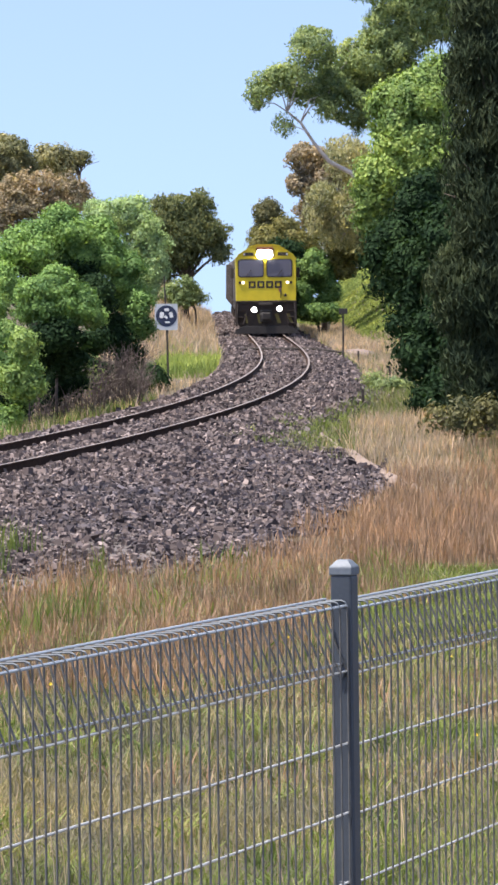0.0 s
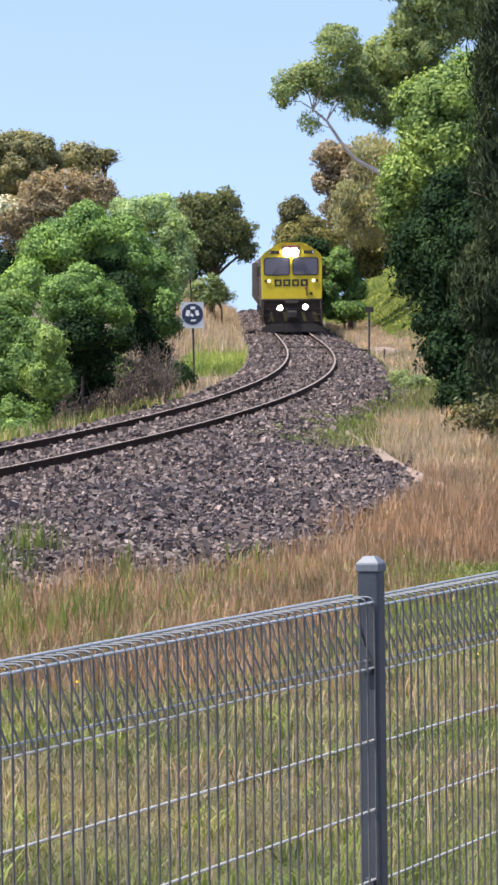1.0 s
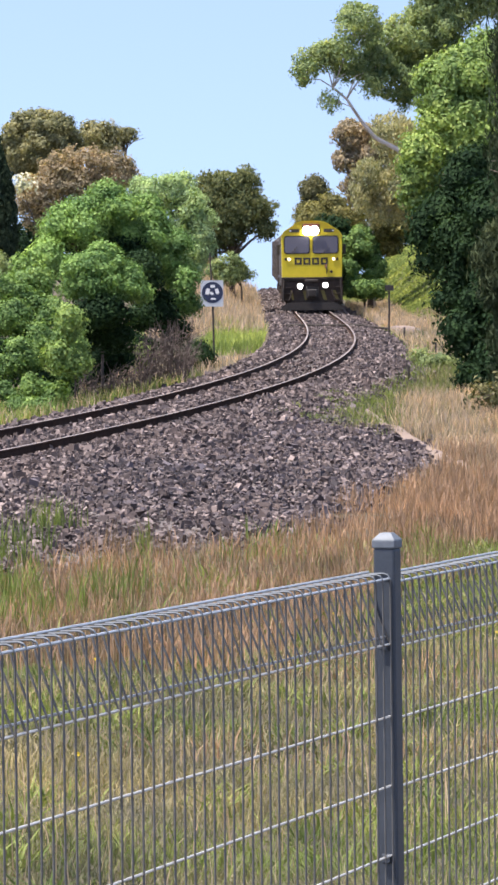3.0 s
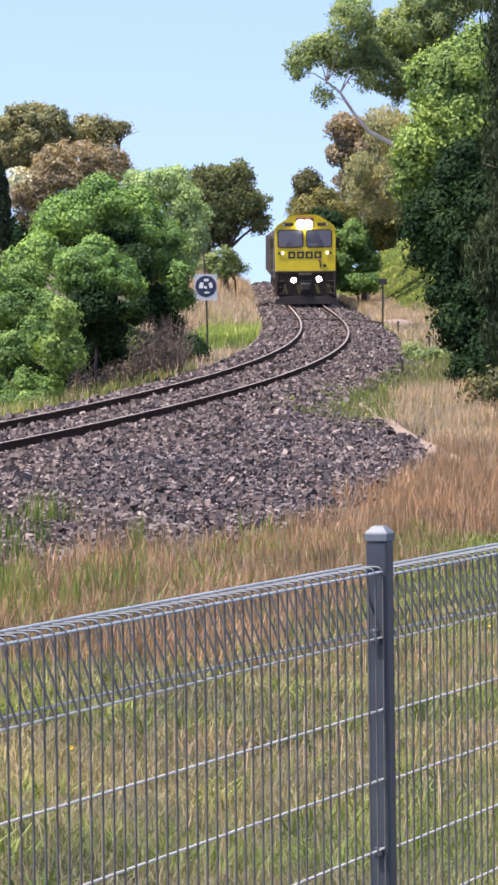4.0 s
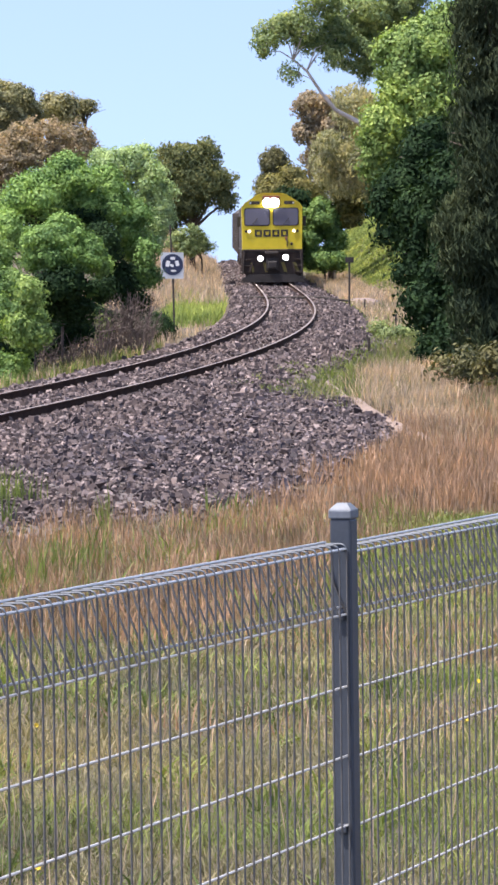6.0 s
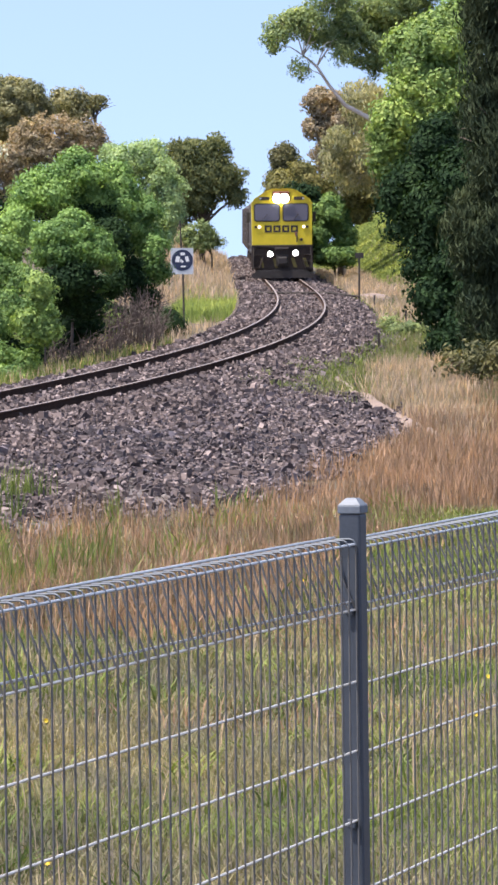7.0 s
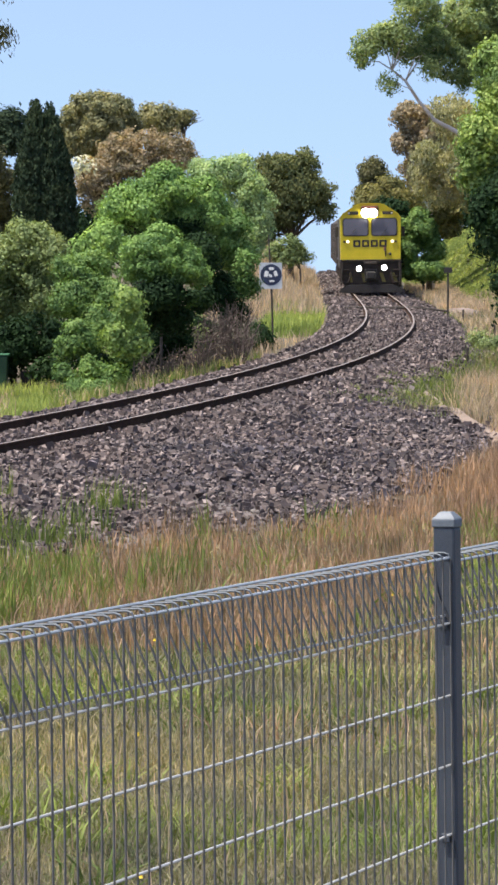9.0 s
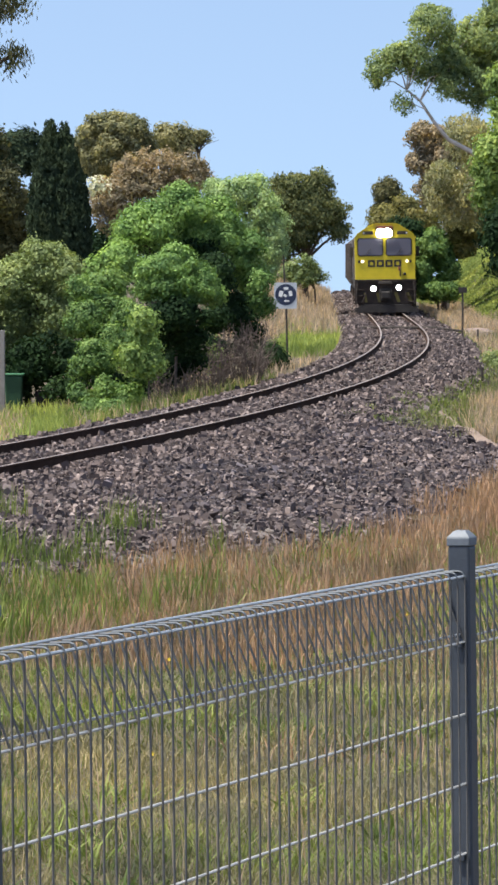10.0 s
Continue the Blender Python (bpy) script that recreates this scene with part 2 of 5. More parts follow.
# ---- track ----
def sweep(name, offsets, y0, y1, step, mat, parent=None, mats=None):
    """A closed profile of (across, up) points swept along the track."""
    ys = np.arange(y0, y1 + step, step)
    xs, zs = track_x(ys), track_z(ys)
    dx = np.gradient(xs, ys)
    nrm = np.stack([np.ones_like(dx), -dx], -1) / np.sqrt(1 + dx * dx)[:, None]
    n = len(offsets)
    vs = [(x + o * a[0], y + o * a[1], z + h) for x, y, z, a in zip(xs, ys, zs, nrm) for o, h in offsets]
    fs, ids = [], []
    for i in range(len(ys) - 1):
        for k in range(n):
            a, b = i * n + k, i * n + (k + 1) % n
            fs.append((a, b, b + n, a + n))
            ids.append(1 if mats and k in mats else 0)
    return mesh_object(name, vs, fs, mat, parent, ids)


RAIL = [(-0.065, -0.165), (-0.065, -0.150), (-0.012, -0.130), (-0.012, -0.042), (-0.035, -0.030), (-0.035, -0.004), (-0.028, 0.0),
        (0.028, 0.0), (0.035, -0.004), (0.035, -0.030), (0.012, -0.042), (0.012, -0.130), (0.065, -0.150), (0.065, -0.165)]
for side in (-1, 1):
    r = sweep("rail", [(side * 0.835 + o, h) for o, h in RAIL], 20, 330, 1.0, [RAIL_SIDE, RAIL_TOP], None, {6})
    tagged(r, "rusty steel rail with a worn bright top on ballast", "rail", "rails of the track")


# ---- foliage ----
def leaf_cloud(blobs, count, size, seed, shell=0.45, droop=0.0, slim=0.55, tuft=0.0, loose=0.4, uneven=0.09, cover=1.2):
    """Leaves set over domed tufts that stand apart on rounded masses, with a thinner filling inside. Returns vertices and triangles."""
    rng = np.random.default_rng(seed)
    area = np.array([(r[0] * r[2] + r[0] * r[1] + r[1] * r[2]) for _, r in blobs])
    if not tuft:
        tuft = 2.6 * size
    spots, faces = [], []
    for (c, r), part_area, share in zip(blobs, area, area / area.sum()):
        n = int(count * share)
        tufts = max(7, int(cover * 4 / 3 * part_area / (tuft * tuft)))
        d = rng.normal(size=(tufts, 3)) + (0, 0, 0.25)
        d /= np.linalg.norm(d, axis=1)[:, None]
        rad = 1 - 0.7 * shell * rng.random(tufts) ** 1.5 + uneven * rng.normal(size=tufts)
        tc = d * rad[:, None] * np.maximum(np.array(r) - 0.85 * tuft, 0.4 * np.array(r))
        tr = tuft * rng.uniform(0.45, 1.5, tufts)
        which = rng.choice(tufts, n, p=tr ** 2 / (tr ** 2).sum())
        f = rng.normal(size=(n, 3)) + 0.7 * d[which] + (0, 0, 0.35)
        f /= np.linalg.norm(f, axis=1)[:, None]
        reach = (1 + loose * rng.normal(size=n) * 0.6)[:, None]
        p = np.array(c) + tc[which] + f * reach * tr[which][:, None] * (1, 1, 0.8)
        inner = rng.random(n) < 0.16
        g = rng.normal(size=(n, 3))
        g /= np.linalg.norm(g, axis=1)[:, None]
        p[inner] = (np.array(c) + g * np.array(r) * rng.uniform(0.3, 0.8, n)[:, None])[inner]
        f[inner] = g[inner]
        spots.append(p)
        faces.append(f)
    p, f = np.concatenate(spots), np.concatenate(faces)
    n = len(p)
    f = f + rng.normal(size=(n, 3)) * 0.28
    u = np.cross(f, rng.normal(size=(n, 3)))
    u /= np.linalg.norm(u, axis=1)[:, None] + 1e-6
    u = u + rng.normal(size=(n, 3)) * 0.15 - np.array((0, 0, droop))
    u /= np.linalg.norm(u, axis=1)[:, None]
    w = np.cross(u, f)
    w /= np.linalg.norm(w, axis=1)[:, None] + 1e-6
    nrm = np.cross(w, u)
    s = size * (0.6 + 0.8 * rng.random(n))[:, None]
    v = np.stack([p - u * s * 0.5, p + w * s * slim * 0.5 + nrm * s * 0.08, p + u * s * 0.5, p - w * s * slim * 0.5 + nrm * s * 0.08], 1)
    k = np.arange(n)[:, None] * 4
    t = np.concatenate([k + (0, 1, 2), k + (0, 2, 3)], 0)
    return v.reshape(-1, 3), t


def tree(name, foot, blobs, count, size, leaf, label, category="tree", bark=None, trunk=0.16, seed=1, limbs=True, fork=None, lean=(0, 0), spine=(), **kw):
    """A trunk with limbs reaching into every mass of the crown, and the crown's leaves."""
    x, y = foot
    z = float(ground(x, y)) - 0.06
    ob = empty(name, (x, y, z), label, category)
    rng = random.Random(seed)
    bm = bmesh.new()
    lows = min(c[2] - r[2] for c, r in blobs) - z
    top = max(c[2] for c, r in blobs) - z
    knee = fork if fork else max(0.25 * top, min(0.55 * top, lows + 0.3))
    tx, ty = lean
    stem = [(0, 0, 0), (tx * 0.3 + rng.uniform(-.05, .05), ty * 0.3, knee * 0.4), (tx, ty, knee)]
    tube(bm, stem, [trunk * 1.25, trunk, trunk * 0.8], 8)
    joints = [Vector(stem[-1])] + [Vector(p) - Vector((x, y, z)) for p in spine]
    if spine:
        tube(bm, joints, [trunk * (0.95 - 0.6 * k / len(spine)) for k in range(len(joints))], 8)
    if limbs:
        for c, r in (blobs if limbs is True else blobs[:limbs]):
            e = Vector((c[0] - x, c[1] - y, c[2] - z))
            s = min(joints, key=lambda j: (j - e).length + (50 if j.z > e.z else 0))
            m1 = s.lerp(e, 0.4) + Vector((rng.uniform(-.2, .2), rng.uniform(-.2, .2), 0.12 * (e - s).length))
            m2 = s.lerp(e, 0.75) + Vector((rng.uniform(-.2, .2), rng.uniform(-.2, .2), rng.uniform(-.1, .2)))
            slim_by = 0.42 if spine else 1.0
            tube(bm, [s, m1, m2, e], [trunk * 0.7 * slim_by, trunk * 0.5 * slim_by, trunk * 0.3 * slim_by, trunk * 0.12], 6)
            for _ in range(7):
                d = Vector((rng.gauss(0, 1), rng.gauss(0, 1), rng.gauss(0.2, 0.8))).normalized()
                f = e + Vector((d.x * r[0], d.y * r[1], d.z * r[2])) * 0.85
                s2 = m2.lerp(e, rng.random())
                tube(bm, [s2, s2.lerp(f, 0.5) + Vector((0, 0, 0.1 * r[2])), f], [trunk * 0.25, trunk * 0.14, trunk * 0.05], 5)
    part("trunk", bm, bark or BARK_DARK, ob, smooth_shade=True)
    v, t = leaf_cloud([((c[0] - x, c[1] - y, c[2] - z), r) for c, r in blobs], count, size, seed, **kw)
    quick_mesh("crown", v, t, leaf, ob)
    return ob


GREEN = leafy("fresh_green_leaves", [(0.045, 0.105, 0.042), (0.14, 0.24, 0.08), (0.33, 0.45, 0.165)], 0.26)
SPRING = leafy("spring_green_leaves", [(0.062, 0.14, 0.052), (0.182, 0.31, 0.098), (0.40, 0.555, 0.21)], 0.26)
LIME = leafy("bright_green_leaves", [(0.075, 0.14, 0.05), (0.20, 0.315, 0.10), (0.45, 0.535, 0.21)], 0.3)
BLUEGREEN = leafy("blue_green_leaves", [(0.165, 0.245, 0.14), (0.335, 0.455, 0.25), (0.59, 0.70, 0.42)], 0.34)
OLIVE = leafy("olive_gum_leaves", [(0.08, 0.082, 0.052), (0.22, 0.215, 0.125), (0.50, 0.465, 0.29)], 0.28)
GUM = leafy("grey_gum_leaves", [(0.10, 0.155, 0.09), (0.245, 0.325, 0.17), (0.50, 0.545, 0.27)], 0.34)
SHAGGY = leafy("shaggy_conifer_needles", [(0.02, 0.032, 0.021), (0.042, 0.06, 0.038), (0.085, 0.105, 0.066)], 0.12, 0.75, 0.5, 0.06)
DARKGUM = leafy("dark_gum_leaves", [(0.05, 0.075, 0.045), (0.125, 0.155, 0.08), (0.29, 0.28, 0.12)], 0.25)
GOLD = leafy("yellowing_leaves", [(0.08, 0.078, 0.03), (0.175, 0.16, 0.062), (0.36, 0.325, 0.14)], 0.32)
BROWN = leafy("dry_brown_leaves", [(0.16, 0.12, 0.09), (0.32, 0.25, 0.19), (0.52, 0.43, 0.34)], 0.3)
DULLGREEN = leafy("dull_hedge_leaves", [(0.075, 0.11, 0.05), (0.20, 0.26, 0.12), (0.47, 0.53, 0.27)], 0.28)
DUSK = leafy("dull_dark_leaves", [(0.038, 0.042, 0.026), (0.092, 0.096, 0.053), (0.23, 0.215, 0.115)], 0.22)
DARK = leafy("dark_conifer_leaves", [(0.018, 0.031, 0.022), (0.036, 0.058, 0.04), (0.075, 0.10, 0.066)], 0.1, 0.75, 0.5, 0.06)
# Deep green of dark trees, darkened further to stand in for shade.
DEEP_SHADE = leafy("deep_green_shade_leaves", [(0.008, 0.020, 0.011), (0.017, 0.039, 0.019), (0.044, 0.082, 0.034)], 0.2, 0.7, 0.5, 0.08)
SAGE = leafy("pale_sage_leaves", [(0.22, 0.21, 0.13), (0.39, 0.37, 0.24), (0.58, 0.55, 0.40)], 0.36)
PALE = leafy("cream_blossom", [(0.6, 0.57, 0.52), (0.8, 0.78, 0.72)], 0.3)

# plants beyond the track, on its inner side
tree("shrub", (-4.90, 81.5), [((-5.77, 84.5, 2.45), (0.64, 0.61, 0.59)), ((-5.95, 83.4, 1.78), (0.53, 0.54, 0.55)), ((-5.24, 83.8, 1.97), (0.53, 0.53, 0.53)), ((-5.29, 83.0, 1.28), (0.52, 0.50, 0.47)), ((-4.79, 82.0, 0.79), (0.39, 0.40, 0.41)), ((-5.79, 82.0, 0.97), (0.49, 0.48, 0.47)), ((-5.41, 81.0, 0.31), (0.46, 0.41, 0.36)), ((-4.63, 82.5, 1.28), (0.31, 0.42, 0.52)), ((-6.03, 81.0, 0.25), (0.26, 0.24, 0.23)), ((-4.89, 80.5, 0.13), (0.28, 0.30, 0.33)), ((-6.06, 84.0, 2.42), (0.40, 0.42, 0.45)), ((-5.08, 78.0, -0.09), (0.37, 0.32, 0.27)), ((-5.53, 79.0, -0.04), (0.32, 0.30, 0.27))], 50000, 0.08, GREEN, "dense fresh-green leafy shrub beside the railway track", "shrub", trunk=0.05, seed=2, tuft=0.19, shell=0.7, limbs=False, loose=0.45, cover=1.0)
tree("shrub", (-4.17, 87.00), [((-4.17, 87.0, 3.10), (0.63, 0.58, 0.52)), ((-4.69, 87.0, 2.71), (0.49, 0.48, 0.47)), ((-3.60, 87.0, 2.73), (0.49, 0.48, 0.47)), ((-4.13, 86.5, 2.62), (0.74, 0.56, 0.38)), ((-3.32, 87.0, 2.42), (0.22, 0.26, 0.30)), ((-4.44, 86.6, 2.99), (0.55, 0.51, 0.46))], 30000, 0.08, SPRING, "rounded bright green shrub with a dark underside", "shrub", trunk=0.035, seed=3, tuft=0.17, shell=0.25, cover=1.0)
# Dark-coloured leaves added in the hollows paint the shade between the shrubs.
tree("shrub", (-4.34, 92.00), [((-3.70, 97.0, 3.02), (0.67, 0.67, 0.67)), ((-4.98, 98.0, 3.70), (0.77, 0.65, 0.53)), ((-4.39, 98.6, 3.57), (0.53, 0.50, 0.47)), ((-4.16, 98.0, 3.63), (0.62, 0.57, 0.53)), ((-3.27, 98.0, 2.07), (0.65, 0.63, 0.62)), ((-4.03, 86.2, 1.99), (0.73, 0.58, 0.44)), ((-4.06, 87.0, 1.47), (0.63, 0.54, 0.44)), ((-4.50, 86.0, 1.84), (0.46, 0.46, 0.46)), ((-3.36, 88.0, 1.84), (0.31, 0.35, 0.39)), ((-4.85, 90.0, 1.29), (0.64, 0.67, 0.71)), ((-5.23, 84.0, 0.24), (0.50, 0.49, 0.48)), ((-3.85, 94.0, 1.13), (0.67, 0.56, 0.45)), ((-6.15, 90.0, 0.89), (0.57, 0.71, 0.85)), ((-4.54, 88.0, 0.64), (0.56, 0.49, 0.42)), ((-4.07, 88.0, 0.88), (0.56, 0.46, 0.36)), ((-2.77, 99.0, 1.55), (0.31, 0.39, 0.47))], 40000, 0.11, DEEP_SHADE, "dark leaf fill in the hollows of the shrubs, standing in for shade", "shrub", trunk=0.04, seed=19, shell=0.8, tuft=0.22, limbs=False)
tree("shrub", (-5.02, 97.00), [((-4.69, 98.0, 4.71), (0.96, 0.84, 0.71)), ((-5.52, 97.0, 4.17), (0.80, 0.77, 0.73)), ((-3.72, 99.0, 4.40), (0.81, 0.80, 0.78)), ((-3.00, 99.0, 3.47), (0.62, 0.75, 0.87)), ((-2.56, 98.5, 2.49), (0.34, 0.54, 0.75)), ((-6.12, 96.0, 3.24), (0.67, 0.68, 0.70)), ((-6.56, 96.0, 2.98), (0.42, 0.50, 0.58)), ((-4.45, 98.2, 4.11), (0.71, 0.60, 0.50)), ((-3.49, 98.6, 4.01), (0.53, 0.53, 0.53))], 62000, 0.095, SPRING, "large spreading dark green shrub arching over the verge", "shrub", trunk=0.09, seed=4, tuft=0.26, shell=0.4)
tree("shrub", (-3.97, 124.00), [((-4.09, 124.0, 6.04), (0.88, 0.83, 0.78)), ((-3.15, 124.0, 5.44), (0.70, 0.82, 0.94)), ((-2.77, 124.0, 4.13), (0.43, 0.80, 1.17)), ((-4.65, 124.0, 6.19), (0.55, 0.53, 0.51)), ((-3.39, 124.0, 6.34), (0.55, 0.51, 0.47)), ((-2.49, 124.0, 4.88), (0.23, 0.51, 0.78)), ((-3.62, 124.0, 3.94), (0.70, 0.94, 1.17))], 34000, 0.1, BLUEGREEN, "feathery blue-green shrub behind the darker one", "shrub", trunk=0.07, seed=5, tuft=0.26, loose=0.4)
tree("shrub", (-9.17, 104.00), [((-8.75, 104.0, 3.27), (0.82, 0.86, 0.90)), ((-8.11, 104.0, 2.96), (0.49, 0.74, 0.98)), ((-8.98, 104.0, 2.17), (0.82, 0.90, 0.98)), ((-8.35, 104.0, 1.85), (0.74, 0.78, 0.82)), ((-9.62, 104.0, 2.80), (0.74, 0.86, 0.98)), ((-9.70, 104.0, 1.54), (0.74, 0.78, 0.82))], 40000, 0.1, DULLGREEN, "tall dull green hedge shrub beside the back fence", "shrub", trunk=0.09, seed=6, tuft=0.24)
# Added dark leaves paint the shaded lower part of the hedge.
tree("shrub", (-8.56, 102.00), [((-8.42, 101.0, 0.78), (0.80, 0.76, 0.72)), ((-7.68, 101.0, 0.63), (0.45, 0.62, 0.80)), ((-7.88, 100.0, -0.04), (0.55, 0.47, 0.39)), ((-9.11, 101.0, 0.47), (0.64, 0.72, 0.80))], 9000, 0.13, DEEP_SHADE, "dark leaf masses below the hedge, its shade put into their colour", "shrub", trunk=0.04, seed=41, shell=0.8, tuft=0.25)
tree("tree", (-9.81, 150.00), [((-9.75, 150.0, 9.27), (1.64, 1.42, 1.20)), ((-10.62, 150.0, 8.82), (0.76, 0.96, 1.15)), ((-8.77, 150.0, 8.89), (0.71, 0.90, 1.09)), ((-9.75, 150.0, 8.26), (1.37, 1.07, 0.76))], 40000, 0.13, OLIVE, "olive-brown gum with a dense rounded crown", bark=BARK_DARK, trunk=0.2, seed=107, tuft=0.24, loose=0.45, cover=1.2)
thin_tree = tree("tree", (-7.17, 152.00), [((-7.53, 152.0, 9.35), (0.83, 0.75, 0.66)), ((-6.81, 152.0, 9.19), (0.50, 0.55, 0.61)), ((-6.28, 152.0, 9.44), (0.36, 0.36, 0.36)), ((-7.29, 152.0, 8.76), (0.55, 0.55, 0.55))], 7000, 0.15, OLIVE, "thin brown tree with bare twigs at its top", trunk=0.14, seed=8, loose=0.45, shell=0.8, tuft=0.3)
bm = bmesh.new()
trng = random.Random(80)
for _ in range(26):
    a = Vector((trng.uniform(-1.3, 0.1), trng.uniform(-0.3, 0.3), trng.uniform(-0.9, -0.1))) + Vector((-6.42 - thin_tree.location.x, 0, 9.26 - thin_tree.location.z))
    d = Vector((trng.uniform(-0.2, 0.7), trng.uniform(-0.3, 0.3), trng.uniform(0.25, 0.8)))
    tube(bm, [a, a + d * 0.6, a + d + Vector((trng.uniform(0, 0.25), 0, trng.uniform(-0.15, 0.1)))], [0.022, 0.014, 0.006], 4, False)
part("bare_twigs", bm, BARK_DARK, thin_tree, "bare grey twigs")
tree("shrub", (-7.03, 132.00), [((-6.84, 132.0, 7.22), (1.66, 1.22, 0.77)), ((-5.78, 132.0, 7.04), (0.72, 0.69, 0.66)), ((-7.94, 132.0, 6.92), (0.77, 0.72, 0.66)), ((-8.76, 131.0, 5.95), (0.66, 0.85, 1.04)), ((-8.25, 131.5, 6.26), (0.83, 0.83, 0.83)), ((-7.25, 131.5, 6.56), (1.10, 0.83, 0.55)), ((-6.15, 131.5, 6.66), (0.83, 0.66, 0.50))], 26000, 0.11, BROWN, "dry brown bushy tree behind the green shrubs", trunk=0.1, seed=9, tuft=0.18, loose=0.5)
tree("shrub", (-8.40, 130.0), [((-8.97, 130.0, 6.64), (0.27, 0.19, 0.12))], 260, 0.14, PALE, "cream flowering bush showing between trees", "shrub", trunk=0.04, seed=10)
def column(top, foot, wide, n=16):
    """Stacked rounded masses that make one smooth pointed column."""
    a, b = Vector(top), Vector(foot)
    out = []
    for k in range(n):
        s = (k + 0.9) / n
        r = wide * math.sin(min(1.0, s / 0.75) * math.pi / 2) ** 0.6 * (1 - 0.25 * max(0, s - 0.85) / 0.15)
        out.append((tuple(a.lerp(b, s)), (r, r, (b - a).length / n * 1.3)))
    return out


tree("cypress", (-9.49, 120.00), column((-9.81, 120.0, 8.33), (-9.89, 120.0, 3.87), 0.70) + column((-9.41, 120.0, 8.19), (-9.16, 120.0, 3.87), 0.74), 52000, 0.14, DARK, "dark green cypress with two pointed tops", "cypress tree", trunk=0.12, seed=11, shell=0.06, uneven=0.05, droop=-1.6, tuft=0.085, slim=0.34, loose=0.3, limbs=False)
tree("tree", (-15.63, 170.00), [((-15.63, 170.00, 9.88), (1.10, 0.90, 0.71)), ((-15.25, 170.00, 9.10), (0.77, 0.68, 0.58)), ((-16.41, 170.00, 9.36), (0.77, 0.71, 0.64))], 9000, 0.22, DARK, "far dark pine behind the gardens", trunk=0.2, seed=12)
tree("tree", (-13.23, 128.00), [((-13.42, 128.0, 7.87), (1.45, 1.3, 1.15)), ((-12.35, 128.0, 6.3), (1.25, 1.2, 1.15)), ((-13.91, 128.0, 5.34), (1.2, 1.2, 1.2)), ((-13.23, 129.0, 6.6), (1.2, 1.1, 1.1)), ((-12.74, 129.0, 4.69), (1.4, 1.2, 1.1)), ((-11.76, 129.0, 5.3), (1.0, 1.1, 1.2)), ((-14.6, 129.0, 7.2), (1.2, 1.2, 1.3))], 40000, 0.15, DUSK, "yellowish olive garden tree beside the house", trunk=0.14, seed=13, tuft=0.34, limbs=False)
tree("shrub", (-9.85, 84.00), [((-9.80, 84.00, 1.37), (0.45, 0.70, 0.96)), ((-10.05, 84.00, 0.60), (0.51, 0.57, 0.64))], 8000, 0.13, DULLGREEN, "olive-green garden shrub beside the paling fence", "shrub", trunk=0.05, seed=16)
tree("gum_tree", (-16.33, 112.00), [((-13.36, 112.00, 8.89), (1.02, 0.98, 0.93)), ((-12.42, 112.00, 9.06), (0.59, 0.64, 0.68)), ((-10.30, 112.00, 9.91), (0.48, 0.41, 0.34)), ((-11.49, 112.00, 10.59), (0.59, 0.47, 0.34)), ((-14.63, 112.00, 9.74), (1.19, 1.27, 1.36)), ((-10.55, 112.00, 11.44), (0.68, 0.59, 0.51)), ((-12.59, 112.00, 11.78), (1.27, 1.02, 0.76))], 13000, 0.17, DUSK, "gum tree with thin twigs of drooping leaves", bark=BARK_DARK, trunk=0.13, seed=17, droop=1.6, slim=0.28, fork=6.0, shell=0.6)
tree("tree", (-2.48, 190.00), [((-2.88, 190.0, 8.70), (1.34, 1.11, 0.88)), ((-1.81, 190.0, 8.56), (1.13, 1.09, 1.06)), ((-1.09, 190.0, 7.41), (0.88, 0.93, 0.98)), ((-3.83, 190.0, 7.98), (0.98, 1.20, 1.41)), ((-2.53, 190.0, 7.41), (1.41, 1.23, 1.06)), ((-3.11, 190.0, 6.26), (1.23, 1.06, 0.88)), ((-0.72, 190.0, 6.60), (0.56, 0.60, 0.63)), ((-4.27, 190.0, 6.83), (0.70, 1.06, 1.41)), ((-2.25, 190.0, 8.27), (0.70, 0.67, 0.63)), ((-3.69, 190.0, 5.54), (0.70, 0.70, 0.70)), ((-1.96, 190.0, 7.41), (1.23, 1.23, 1.23)), ((-3.11, 190.0, 7.41), (1.41, 1.41, 1.41))], 36000, 0.15, DARKGUM, "dark drooping gum tree at the head of the cutting", bark=BARK_DARK, trunk=0.14, seed=14, droop=1.0, tuft=0.34)
tree("shrub", (-2.00, 186.0), [((-2.59, 186.0, 4.64), (0.88, 0.76, 0.65)), ((-3.22, 186.0, 4.36), (0.70, 0.62, 0.53)), ((-1.86, 186.0, 4.31), (0.53, 0.47, 0.41)), ((-2.54, 186.0, 4.08), (0.88, 0.68, 0.47))], 6000, 0.13, DULLGREEN, "low grey-green shrub on the bank", "shrub", trunk=0.05, seed=15, tuft=0.22)

tree("hedge", (-12.47, 139.00), [((-15.31, 139.00, 4.49), (1.37, 1.48, 1.58)), ((-13.84, 139.00, 3.86), (1.16, 1.27, 1.37)), ((-11.96, 138.00, 3.84), (1.36, 1.36, 1.36)), ((-10.36, 139.00, 4.07), (1.16, 1.27, 1.37)), ((-8.94, 140.00, 4.51), (1.17, 1.22, 1.27))], 17000, 0.17, DEEP_SHADE, "dark unclipped hedge closing the gardens behind", "hedge", trunk=0.1, seed=18)

